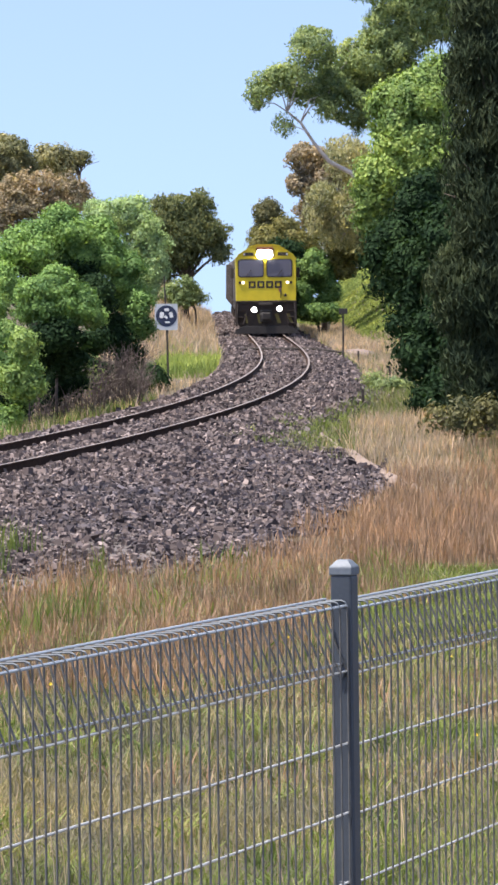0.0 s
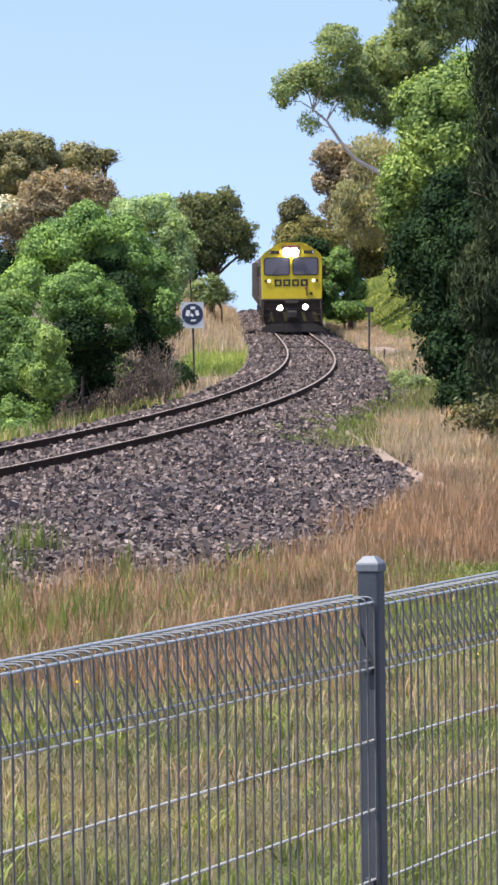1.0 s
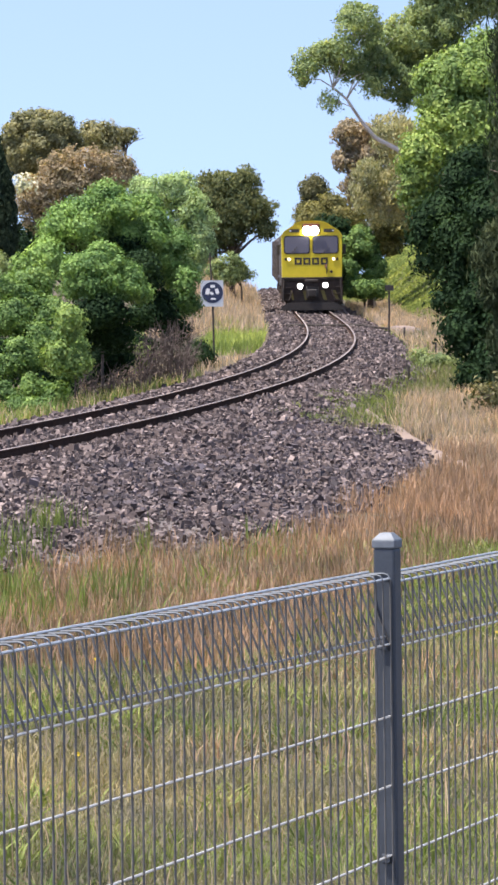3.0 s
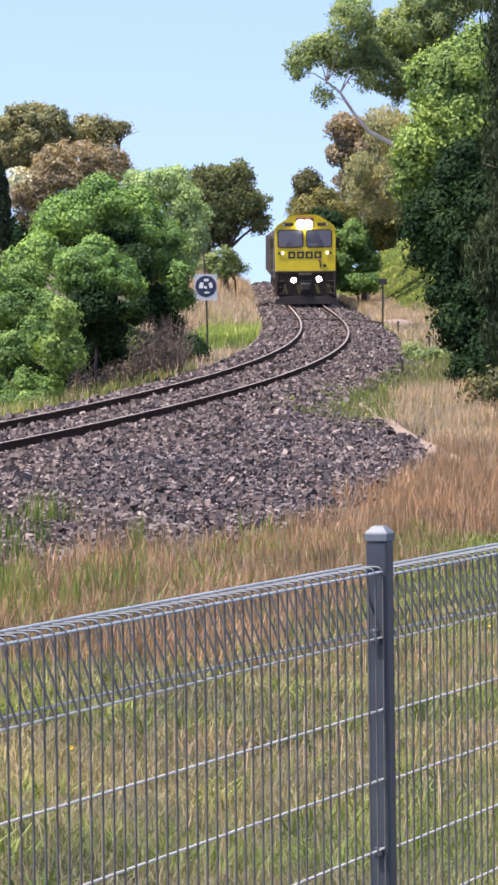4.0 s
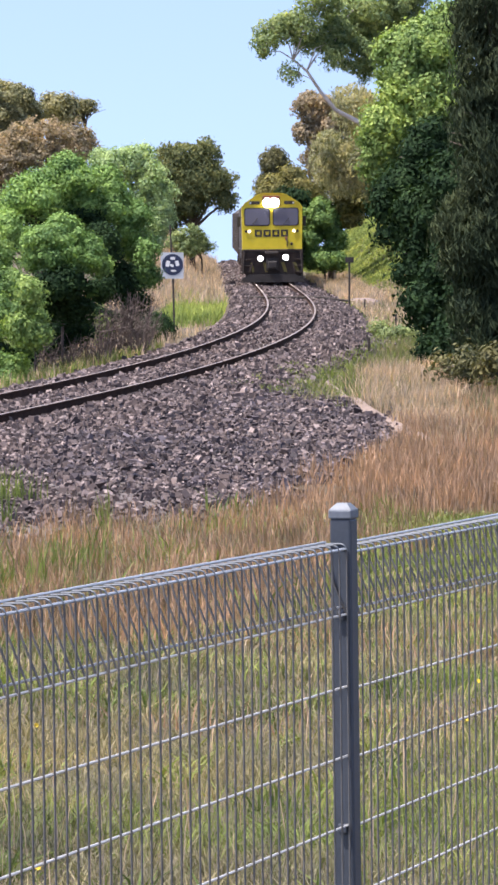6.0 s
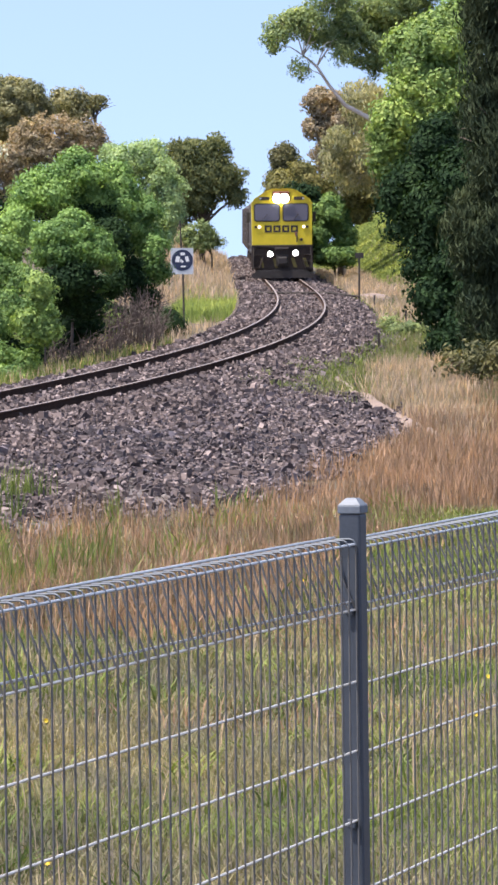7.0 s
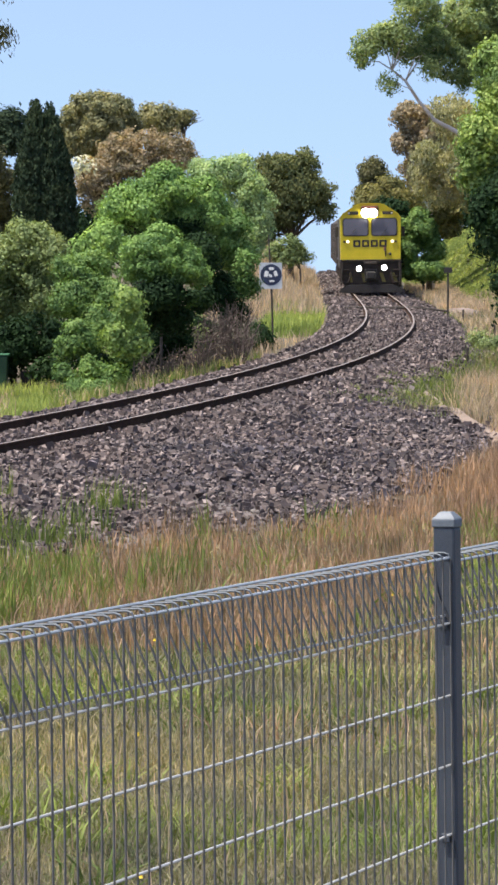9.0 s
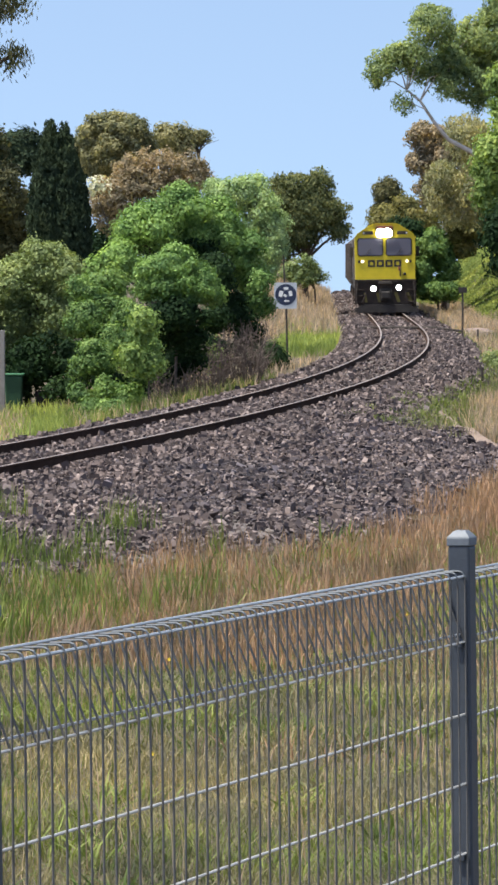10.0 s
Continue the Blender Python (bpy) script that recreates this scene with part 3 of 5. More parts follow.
# plants on the outer side
tree("gum_tree", (8.17, 150.00), [((3.05, 150.0, 13.56), (1.00, 1.08, 1.15)), ((2.23, 150.0, 12.56), (1.03, 0.83, 0.63)), ((1.38, 150.0, 12.38), (0.86, 0.77, 0.69)), ((0.79, 150.0, 11.70), (0.34, 0.46, 0.57)), ((2.04, 150.0, 10.71), (0.37, 0.33, 0.29)), ((3.00, 151.0, 12.07), (1.04, 0.78, 0.52)), ((3.96, 151.0, 12.45), (0.69, 0.75, 0.81)), ((4.79, 152.0, 13.67), (0.52, 0.58, 0.64)), ((5.85, 152.0, 13.51), (1.45, 1.39, 1.34)), ((6.66, 152.0, 14.73), (1.45, 1.34, 1.22)), ((7.77, 153.0, 15.21), (1.46, 1.39, 1.32)), ((4.79, 152.0, 11.56), (1.05, 1.10, 1.16)), ((5.82, 153.0, 11.97), (1.02, 1.13, 1.23)), ((3.52, 150.0, 11.25), (0.40, 0.34, 0.29)), ((6.52, 152.0, 16.43), (1.74, 1.42, 1.10)), ((8.19, 153.0, 16.94), (1.76, 1.61, 1.46)), ((4.45, 152.0, 13.17), (0.87, 0.94, 1.02)), ((5.17, 153.0, 12.55), (1.02, 1.02, 1.02)), ((6.33, 153.0, 13.47), (1.32, 1.54, 1.76)), ((3.85, 151.0, 11.84), (0.72, 0.62, 0.52))], 64000, 0.17, GUM, "tall grey-green gum tree with pale leaning limbs", bark=BARK_PALE, trunk=0.115, seed=21, droop=0.6, slim=0.4, fork=6.7, lean=(-2.85, 0), tuft=0.36, spine=[(4.71, 150.00, 8.76), (3.76, 150.00, 9.26), (3.16, 150.00, 9.99), (2.62, 150.00, 10.81), (2.07, 150.00, 11.26)], cover=0.85, loose=0.27, shell=0.35, limbs=8)
tree("gum_tree", (8.74, 175.00), [((5.28, 175.00, 10.78), (1.06, 1.13, 1.19)), ((4.25, 176.00, 8.56), (1.07, 1.07, 1.07)), ((5.55, 175.00, 8.65), (1.19, 1.33, 1.46)), ((3.85, 176.00, 7.63), (0.67, 0.80, 0.93)), ((5.05, 176.00, 7.09), (1.07, 0.93, 0.80))], 15000, 0.19, SAGE, "pale grey-green gum with open airy foliage", bark=BARK_PALE, trunk=0.10, seed=40, fork=6.0, lean=(-2.6, 0), droop=1.2, slim=0.32, shell=0.7, tuft=0.42, loose=0.27)
tree("tree", (4.83, 200.00), [((3.92, 200.00, 11.61), (1.21, 1.14, 1.06)), ((4.98, 200.00, 11.01), (1.37, 1.37, 1.37)), ((3.61, 200.00, 10.40), (0.91, 0.83, 0.76)), ((4.85, 201.00, 9.07), (1.68, 1.45, 1.22))], 15000, 0.21, BROWN, "tree with rust-brown dry foliage", bark=BARK_PALE, trunk=0.2, seed=22, loose=0.27, tuft=0.42)
tree("tree", (4.74, 199.00), [((5.15, 196.00, 8.11), (1.19, 1.07, 0.95)), ((5.56, 196.00, 6.95), (0.89, 0.92, 0.95)), ((6.16, 196.00, 7.10), (0.98, 1.12, 1.25)), ((5.65, 197.00, 5.94), (0.75, 0.75, 0.75))], 16000, 0.22, GOLD, "yellow-olive bushy tree above the bank", trunk=0.14, seed=23, loose=0.27, tuft=0.4)
tree("tree", (2.55, 300.00), [((2.55, 300.0, 12.20), (1.15, 1.3, 1.75)), ((2.50, 300.0, 10.9), (1.25, 1.2, 1.2))], 10000, 0.26, DUSK, "far dark round-headed tree on the crest", trunk=0.2, seed=24)
tree("tree", (2.37, 265.00), [((2.37, 265.00, 8.79), (1.61, 1.51, 1.41)), ((3.94, 262.00, 9.30), (1.19, 1.49, 1.79)), ((4.73, 262.00, 8.11), (1.19, 1.59, 1.99))], 12000, 0.28, GOLD, "far olive trees lining the crest", trunk=0.16, seed=25)
tree("tree", (3.55, 225.00), [((3.38, 225.00, 6.19), (1.02, 1.37, 1.71)), ((2.71, 226.00, 6.89), (0.86, 1.11, 1.37))], 9000, 0.25, DEEP_SHADE, "dark green tree standing close to the line", trunk=0.14, seed=26)
tree("shrub", (4.37, 196.00), [((4.28, 196.00, 5.77), (0.92, 1.06, 1.19)), ((3.72, 196.00, 4.58), (0.54, 0.64, 0.74)), ((4.91, 196.00, 4.72), (0.62, 0.73, 0.83)), ((4.37, 196.00, 3.98), (0.89, 0.67, 0.45)), ((4.47, 195.00, 3.53), (1.24, 0.89, 0.53))], 19000, 0.17, GREEN, "bright green rounded shrub beside the grass bank", "shrub", trunk=0.07, seed=27, tuft=0.3)
tree("tree", (8.61, 215.00), [((7.14, 215.00, 7.46), (1.31, 1.39, 1.47)), ((8.41, 214.00, 8.24), (1.46, 1.87, 2.27))], 14000, 0.24, DEEP_SHADE, "dark green tree behind the grass bank", trunk=0.15, seed=31)
tree("tree", (8.87, 170.00), [((7.20, 170.00, 8.97), (1.55, 1.81, 2.06)), ((6.20, 171.00, 7.72), (1.17, 1.30, 1.43)), ((8.23, 170.00, 6.39), (1.68, 1.87, 2.06))], 24000, 0.22, OLIVE, "olive gum standing behind the green tree", bark=BARK_PALE, trunk=0.18, seed=32, loose=0.27, tuft=0.42)
tree("shrub", (3.16, 200.00), [((3.16, 200.00, 4.03), (0.61, 0.64, 0.68)), ((3.61, 200.00, 4.48), (0.55, 0.65, 0.76))], 3000, 0.18, DEEP_SHADE, "low dark shrub beside the line", "shrub", trunk=0.04, seed=38)
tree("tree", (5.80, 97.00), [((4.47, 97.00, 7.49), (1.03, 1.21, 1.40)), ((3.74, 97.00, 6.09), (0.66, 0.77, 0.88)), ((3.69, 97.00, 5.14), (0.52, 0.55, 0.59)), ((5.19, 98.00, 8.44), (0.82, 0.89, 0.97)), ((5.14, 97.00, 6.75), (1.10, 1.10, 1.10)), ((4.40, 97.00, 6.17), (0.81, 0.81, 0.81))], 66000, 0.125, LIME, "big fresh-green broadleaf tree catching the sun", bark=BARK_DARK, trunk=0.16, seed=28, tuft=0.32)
# Leaf colour here is darkened for the shade of the crowns above.
tree("tree", (5.15, 92.00), [((5.44, 91.00, 4.44), (0.83, 0.93, 1.04)), ((4.67, 93.50, 5.23), (0.85, 0.92, 0.99)), ((4.15, 93.00, 4.29), (0.78, 0.74, 0.71)), ((4.05, 93.00, 3.73), (0.78, 0.81, 0.85)), ((4.87, 92.00, 3.29), (0.98, 1.12, 1.26)), ((4.38, 92.00, 2.52), (0.56, 0.66, 0.77)), ((4.56, 90.00, 1.41), (0.61, 0.72, 0.82)), ((5.38, 90.00, 2.02), (0.89, 1.19, 1.50)), ((5.46, 88.00, 0.68), (0.73, 0.87, 1.00)), ((5.06, 88.00, 0.41), (0.47, 0.50, 0.53)), ((4.65, 89.00, 0.40), (0.47, 0.44, 0.41))], 70000, 0.14, DEEP_SHADE, "dark green bushy tree with low branches shading the verge, canopy shade put into its colour", bark=BARK_DARK, trunk=0.15, seed=29, tuft=0.36)
tree("conifer", (5.57, 80.00), [((5.39, 80.00, 8.91), (0.73, 0.85, 0.97)), ((5.45, 80.00, 7.46), (0.91, 1.24, 1.58)), ((5.45, 80.00, 5.03), (1.15, 1.37, 1.58)), ((5.39, 80.00, 2.84), (1.15, 1.31, 1.46)), ((5.57, 80.00, 1.02), (1.03, 1.09, 1.15))], 60000, 0.2, SHAGGY, "tall dark shaggy conifer", "conifer tree", trunk=0.2, seed=30, droop=1.4, tuft=0.36, slim=0.22)


# ---- mesh fence ----
def wire(bm, pts, r=0.0023, sides=5):
    return tube(bm, pts, r, sides)


TOP = 1.209
ROLL = [(0.0, 0.03), (0.0, TOP - 0.012), (0.006, TOP - 0.002), (0.014, TOP + 0.001), (0.048, TOP + 0.000), (0.056, TOP - 0.009), (0.047, TOP - 0.045), (0.010, TOP - 0.132), (0.004, TOP - 0.150)]


def fence_panel(at, turn, length, label):
    """One roll-top panel of welded wire, along its own x."""
    ob = empty("mesh_fence", at, label, "wire fence", "bays of the wire fence")
    ob.rotation_euler = turn
    bm = bmesh.new()
    wire(bm, [(0, y, z) for y, z in ROLL])
    me = bpy.data.meshes.new("upright_wire")
    bm.to_mesh(me)
    bm.free()
    me.materials.append(WIRE_SHADED)
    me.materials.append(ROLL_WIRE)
    # Roll tops get a bluish lit tone, the upright below a shaded one.
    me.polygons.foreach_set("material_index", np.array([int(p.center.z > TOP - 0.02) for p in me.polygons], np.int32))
    n = int(length / 0.05)
    for i in range(n + 1):
        w = new("upright_wire", me)
        w.parent = ob
        w.location = ((length - n * 0.05) / 2 + i * 0.05, random.uniform(-0.0008, 0.0008), 0)
        w.rotation_euler = (0, random.gauss(0, 0.0012), 0)
    for y, z in [(0.0045, TOP - 0.010), (0.053, TOP + 0.003), (0.015, TOP - 0.134), (0.0048, TOP - 0.150)] + [(0.0048, TOP - 0.156 - 0.149 * k) for k in range(1, 7)]:
        bm = bmesh.new()
        thick = 0.0030 if z > TOP - 0.05 else 0.0027
        wire(bm, [(0, y, z), (length / 3, y, z + random.uniform(-.001, .001)), (2 * length / 3, y, z + random.uniform(-.001, .001)), (length, y, z)], thick, 6)
        part("rail_wire", bm, TOP_RAIL if z > TOP - 0.05 else WIRE_LIT, ob)
    return ob


def fence_post(at, turn):
    ob = empty("fence_post", at, "blue-grey painted square steel fence post with a light cap", "fence post", "posts of the wire fence")
    ob.rotation_euler = turn
    bm = bmesh.new()
    box(bm, (-0.024, -0.024, -0.15), (0.024, 0.024, TOP + 0.065), 0.005)
    part("shaft", bm, POST_GREY, ob)
    bm = bmesh.new()
    box(bm, (-0.0262, -0.0262, TOP + 0.065), (0.0262, 0.0262, TOP + 0.084), 0.003)
    r = bmesh.ops.create_cone(bm, cap_ends=True, segments=4, radius1=0.0352, radius2=0.017, depth=0.014, matrix=pose(0, 0, TOP + 0.091, 0, 0, 45))
    part("cap", bm, CAP_GREY, ob, "pale grey pyramid cap")
    for z in (TOP - 0.142, TOP - 0.60):
        bm = bmesh.new()
        box(bm, (-0.034, -0.010, z - 0.010), (-0.0245, 0.010, z + 0.010), 0.003)
        part("clip", bm, POST_GREY, ob)
    return ob


POSTS = [(-1.404, 3.52), (-0.577, 5.745), (0.234, 7.97), (1.053, 10.195)]
FENCE_YAW = math.atan2(2.225, 0.819)
LEAN = radians(-0.75)
for i, (x, y) in enumerate(POSTS):
    t = Matrix.Rotation(LEAN, 4, "Y") @ Matrix.Rotation(FENCE_YAW, 4, "Z")
    fence_post((x, y, 0.017 * (2 - i)), t.to_euler())
    t = t @ Matrix.Rotation(0.017 / 2.37, 4, "Y")
    if i:
        x0, y0 = POSTS[i - 1]
        d = Vector((x - x0, y - y0, 0))
        u = d.normalized()
        fence_panel((x0 + u.x * 0.026 + 0.008, y0 + u.y * 0.026 - 0.003, 0.017 * (3 - i) - (0.012 if i == 1 else 0)), t.to_euler(), d.length - 0.052, "galvanised roll-top wire mesh fence panel between grey posts")


# ---- ballast ----
TOE_Y = [32, 35, 38, 41, 44, 45.5, 48, 61, 64.5, 70, 76, 90, 110, 130, 150, 340]
TOE_E = [2.9, 4.1, 4.9, 5.3, 5.6, 6.0, 6.6, 6.4, 6.1, 4.9, 3.5, 3.0, 3.3, 2.6, 2.3, 2.2]


def toe(y):
    return np.interp(y, TOE_Y, TOE_E)


def bed_material():
    m, nt, b = shader("gravelly_bed", 0.95)
    big = ramp(nt, noisy(nt, 0.6, 6), [(0.3, (0.07, 0.06, 0.058)), (0.55, (0.12, 0.10, 0.092)), (0.75, (0.18, 0.148, 0.13))])
    tc = nt.nodes.new("ShaderNodeTexCoord")
    vor = node(nt, "TexVoronoi", Scale=14.0)
    nt.links.new(tc.outputs["Object"], vor.inputs["Vector"])
    col = mix(nt, 0.55, big, ramp(nt, vor.outputs["Color"], [(0.1, (0.05, 0.042, 0.042)), (0.9, (0.24, 0.205, 0.19))]))
    nt.links.new(col, b.inputs["Base Color"])
    bump(nt, b, vor.outputs["Distance"], 0.9, 0.05)
    return m


ys = np.concatenate([np.arange(20, 130, 0.5), np.arange(130, 335, 1.5)])
fr = np.linspace(0, 1, 25)
lo, hi = -2.35 + 0.12 * np.sin(ys * 1.3), toe(ys) + 0.15 * np.sin(ys * 2.1) + 0.1 * np.sin(ys * 0.9)
EE = lo[:, None] + (hi - lo)[:, None] * fr[None]
YY = np.repeat(ys[:, None], 25, 1)
XX = track_x(YY) + EE
ZZ = ground(XX, YY) + 0.02 - 0.09 * ((fr == 0) | (fr == 1))[None]
ii = np.arange(len(ys) * 25).reshape(len(ys), 25)
q = np.stack([ii[:-1, :-1], ii[:-1, 1:], ii[1:, 1:], ii[1:, :-1]], -1).reshape(-1, 4)
bed = quick_mesh("ballast_bed", np.stack([XX, YY, ZZ], -1).reshape(-1, 3), np.concatenate([q[:, [0, 1, 2]], q[:, [0, 2, 3]]]), bed_material())
tagged(bed, "grey-brown gravel bed under the track", "ballast bed", kind="structure")


def on_land(x, y, lift=0.0):
    return np.stack([x, y, ground(x, y) + lift], -1)


def stones(name, y0, y1, n, lo, hi, seed, keep, mat=BALLAST):
    """Broken angular stones strewn over a stretch of the bed."""
    rng = np.random.default_rng(seed)
    y = rng.uniform(y0, y1, n)
    e = rng.uniform(-2.3, 7.2, n)
    k = keep(y, e, rng)
    y, e = y[k], e[k]
    x = track_x(y) + e
    n = len(y)
    s = rng.uniform(lo, hi, n) * (1 + 0.5 * (rng.random(n) < 0.06))
    c = on_land(x, y, 0.02) + np.stack([0 * s, 0 * s, s * rng.uniform(0.0, 0.35, n)], -1)
    ang = np.array([0.0, 2.1, 4.2])[None] + rng.normal(size=(n, 3)) * 0.35
    far = rng.uniform(0.38, 0.62, (n, 3))
    ring = np.stack([np.cos(ang) * far, np.sin(ang) * far * rng.uniform(0.55, 1.0, (n, 1)), 0 * far], -1)
    lift = np.stack([0 * far, 0 * far, rng.uniform(0.22, 0.55, (n, 1)) + 0.10 * rng.normal(size=(n, 3))], -1)
    slip = rng.normal(size=(n, 1, 3)) * (0.14, 0.14, 0)
    v = np.concatenate([ring - lift * 0.6, ring * rng.uniform(0.6, 1.0, (n, 1, 1)) + lift + slip], 1)
    a, b = rng.uniform(0, math.tau, n), rng.normal(size=n) * 0.45
    ca, sa, cb, sb = np.cos(a), np.sin(a), np.cos(b), np.sin(b)
    rot = np.stack([np.stack([ca, -sa * cb, sa * sb], -1), np.stack([sa, ca * cb, -ca * sb], -1), np.stack([0 * a, sb, cb], -1)], 1)
    v = np.einsum("nij,nkj->nki", rot, v) * s[:, None, None] + c[:, None]
    f = np.array([(3, 4, 5), (2, 1, 0), (0, 1, 4), (0, 4, 3), (1, 2, 5), (1, 5, 4), (2, 0, 3), (2, 3, 5)])
    t = (np.arange(n)[:, None, None] * 6 + f[None]).reshape(-1, 3)
    return tagged(quick_mesh(name, v.reshape(-1, 3), t, mat), "loose broken grey-brown ballast stones", "ballast", kind="stuff")


def patchy(x, y, s=1.0):
    return np.sin(1.3 * x * s + 0.7 * y * s) * np.sin(0.9 * y * s - 1.1 * x * s) + 0.6 * np.sin(2.7 * x * s + 1.9) * np.sin(2.1 * y * s)


def near_keep(y, e, rng):
    edge = toe(y) + 0.35 * patchy(e, y, 0.9) + rng.normal(size=len(y)) * 0.15
    inside = (e < edge) & ~((abs(abs(e) - 0.835) < 0.11))
    x = track_x(y) + e
    worn = (e > 1.9) & (patchy(x, y, 0.55) > 0.75) & (rng.random(len(y)) < 0.7)
    sparse = (y < 44) & (e > 2.2) & (patchy(x, y, 0.9) + 0.4 * rng.normal(size=len(y)) > 0.25)
    between = (abs(e) < 0.8) & (rng.random(len(y)) < 0.40)
    return inside & ~worn & ~sparse & ~between


def fresh_keep(y, e, rng):
    return near_keep(y, e, rng) & (e > 2.6 + 0.5 * patchy(e, y, 0.7)) & (y > 48.5 + 0.6 * (6.5 - e) + rng.normal(size=len(y)))


stones("ballast_stones", 48, 73, 20000, 0.055, 0.12, 44, fresh_keep, BLUESTONE)
stones("ballast_stones", 33, 62, 48000, 0.05, 0.11, 41, near_keep)
stones("ballast_stones", 62, 90, 36000, 0.06, 0.125, 42, near_keep)
stones("ballast_stones", 90, 180, 32000, 0.07, 0.14, 43, near_keep)
stones("ballast_stones", 180, 300, 6000, 0.10, 0.2, 45, near_keep)

# ---- bare soil ridge beside the stone heap ----
SOIL = plain("pale_dry_soil", (0.145, 0.108, 0.085), (0.26, 0.197, 0.16), 0.95, 0, 2, 25, 0.5)
rg = [(1.75 + 0.115 * k + 0.05 * math.sin(k * 1.7), 77.0 - 1.35 * k) for k in range(14)]
vs, fs = [], []
for k, (x, y) in enumerate(rg):
    wdt = 0.17 * math.sin(math.pi * (k + 0.6) / 14.2) + 0.06
    for j, (o, h) in enumerate(((-1, -0.05), (-0.5, 0.07), (0.1, 0.13), (0.6, 0.06), (1, -0.05))):
        px, py = x + o * wdt, y + 0.3 * o * wdt
        vs.append((px, py, float(ground(px, py)) + h + 0.015 * math.sin(5 * k + j)))
for k in range(13):
    for j in range(4):
        a = k * 5 + j
        fs.append((a, a + 1, a + 6, a + 5))
ridge = mesh_object("soil_ridge", vs, fs, SOIL, smooth_shade=True)
tagged(ridge, "ridge of bare pale soil beside the stone heap", "soil ridge", kind="structure")

LOOSE, nt, b = shader("single_stone", 0.88)
info = nt.nodes.new("ShaderNodeObjectInfo")
own = ramp(nt, info.outputs["Random"], [(0.0, (0.04, 0.034, 0.032)), (0.5, (0.13, 0.107, 0.097)), (0.9, (0.26, 0.22, 0.2)), (1.0, (0.33, 0.29, 0.265))])
nt.links.new(mix(nt, 0.35, own, ramp(nt, noisy(nt, 3.0), [(0.3, (0.04, 0.034, 0.03)), (0.7, (0.3, 0.26, 0.24))])), b.inputs["Base Color"])
bump(nt, b, noisy(nt, 6.0), 0.5, 0.2)

# ---- sleepers ----
bm = bmesh.new()
box(bm, (-1.35, -0.12, -0.13), (1.35, 0.12, 0.0), 0.012)
me = bpy.data.meshes.new("sleeper")
bm.to_mesh(me)
bm.free()
me.materials.append(SLEEPER)
for i in range(210):
    y = 40 + i * 0.68
    o = new("sleeper", me)
    o.location = (float(track_x(y)), y, float(track_z(y)) - 0.166)
    slope = float(track_x(y + 0.5) - track_x(y - 0.5))
    o.rotation_euler = (math.atan(0.019), 0, -math.atan(slope) + random.gauss(0, 0.012))
    tagged(o, "weathered timber sleeper half sunk in ballast", "sleeper", "sleepers of the track")

# ---- grass ----


def blades(name, x, y, tall, wide, mat, label, seed, lean=0.35, sink=0.02):
    """Bent grass blades standing on the land, three triangles each."""
    rng = np.random.default_rng(seed)
    n = len(x)
    p = on_land(x, y, -sink)
    a = rng.uniform(0, math.tau, n)
    h = tall * (0.55 + 0.75 * rng.random(n))
    w = (wide * (0.7 + 0.6 * rng.random(n)))[:, None]
    side = np.stack([np.cos(a), np.sin(a), 0 * a], -1)
    b = rng.uniform(0, math.tau, n)
    tip = np.stack([np.cos(b), np.sin(b), 0 * b], -1) * (h * lean * rng.random(n) * 1.6)[:, None]
    up = np.stack([0 * h, 0 * h, h], -1)
    v = np.stack([p - side * w, p + side * w, p + up * 0.55 + tip * 0.3 + side * w * 0.75, p + up * 0.55 + tip * 0.3 - side * w * 0.75, p + up + tip], 1)
    f = np.array([(0, 1, 2), (0, 2, 3), (3, 2, 4)])
    t = (np.arange(n)[:, None, None] * 5 + f[None]).reshape(-1, 3)
    return tagged(quick_mesh(name, v.reshape(-1, 3), t, mat), label, "grass", kind="stuff")


def wedge(n, y0, y1, b0, b1, seed):
    rng = np.random.default_rng(seed)
    y = np.sqrt(rng.uniform(y0 * y0, y1 * y1, n))
    return y * rng.uniform(b0, b1, n), y, rng


def along(n, y0, y1, e0, e1, seed):
    rng = np.random.default_rng(seed)
    y = rng.uniform(y0, y1, n)
    e = rng.uniform(e0, e1, n)
    return track_x(y) + e, y, rng


MIXED = leafy("mixed_verge_grass", [(0.08, 0.092, 0.045), (0.18, 0.17, 0.09), (0.31, 0.265, 0.175), (0.49, 0.415, 0.32)], 0.2, 0.6, 0.45)
FRESH = leafy("green_grass", [(0.075, 0.12, 0.032), (0.17, 0.225, 0.065), (0.32, 0.345, 0.13)], 0.25, 0.6, 0.5)
STRAW = leafy("straw_grass", [(0.37, 0.25, 0.22), (0.55, 0.40, 0.355), (0.70, 0.55, 0.50)], 0.35, 0.7, 0.5)
LAWN = leafy("lawn_grass_blades", [(0.20, 0.27, 0.075), (0.32, 0.39, 0.12), (0.46, 0.51, 0.19)], 0.3, 0.6, 0.3)
RUSSET = leafy("russet_seed_grass", [(0.10, 0.07, 0.05), (0.28, 0.162, 0.12), (0.46, 0.28, 0.22), (0.60, 0.42, 0.35)], 0.25, 0.7, 0.4)

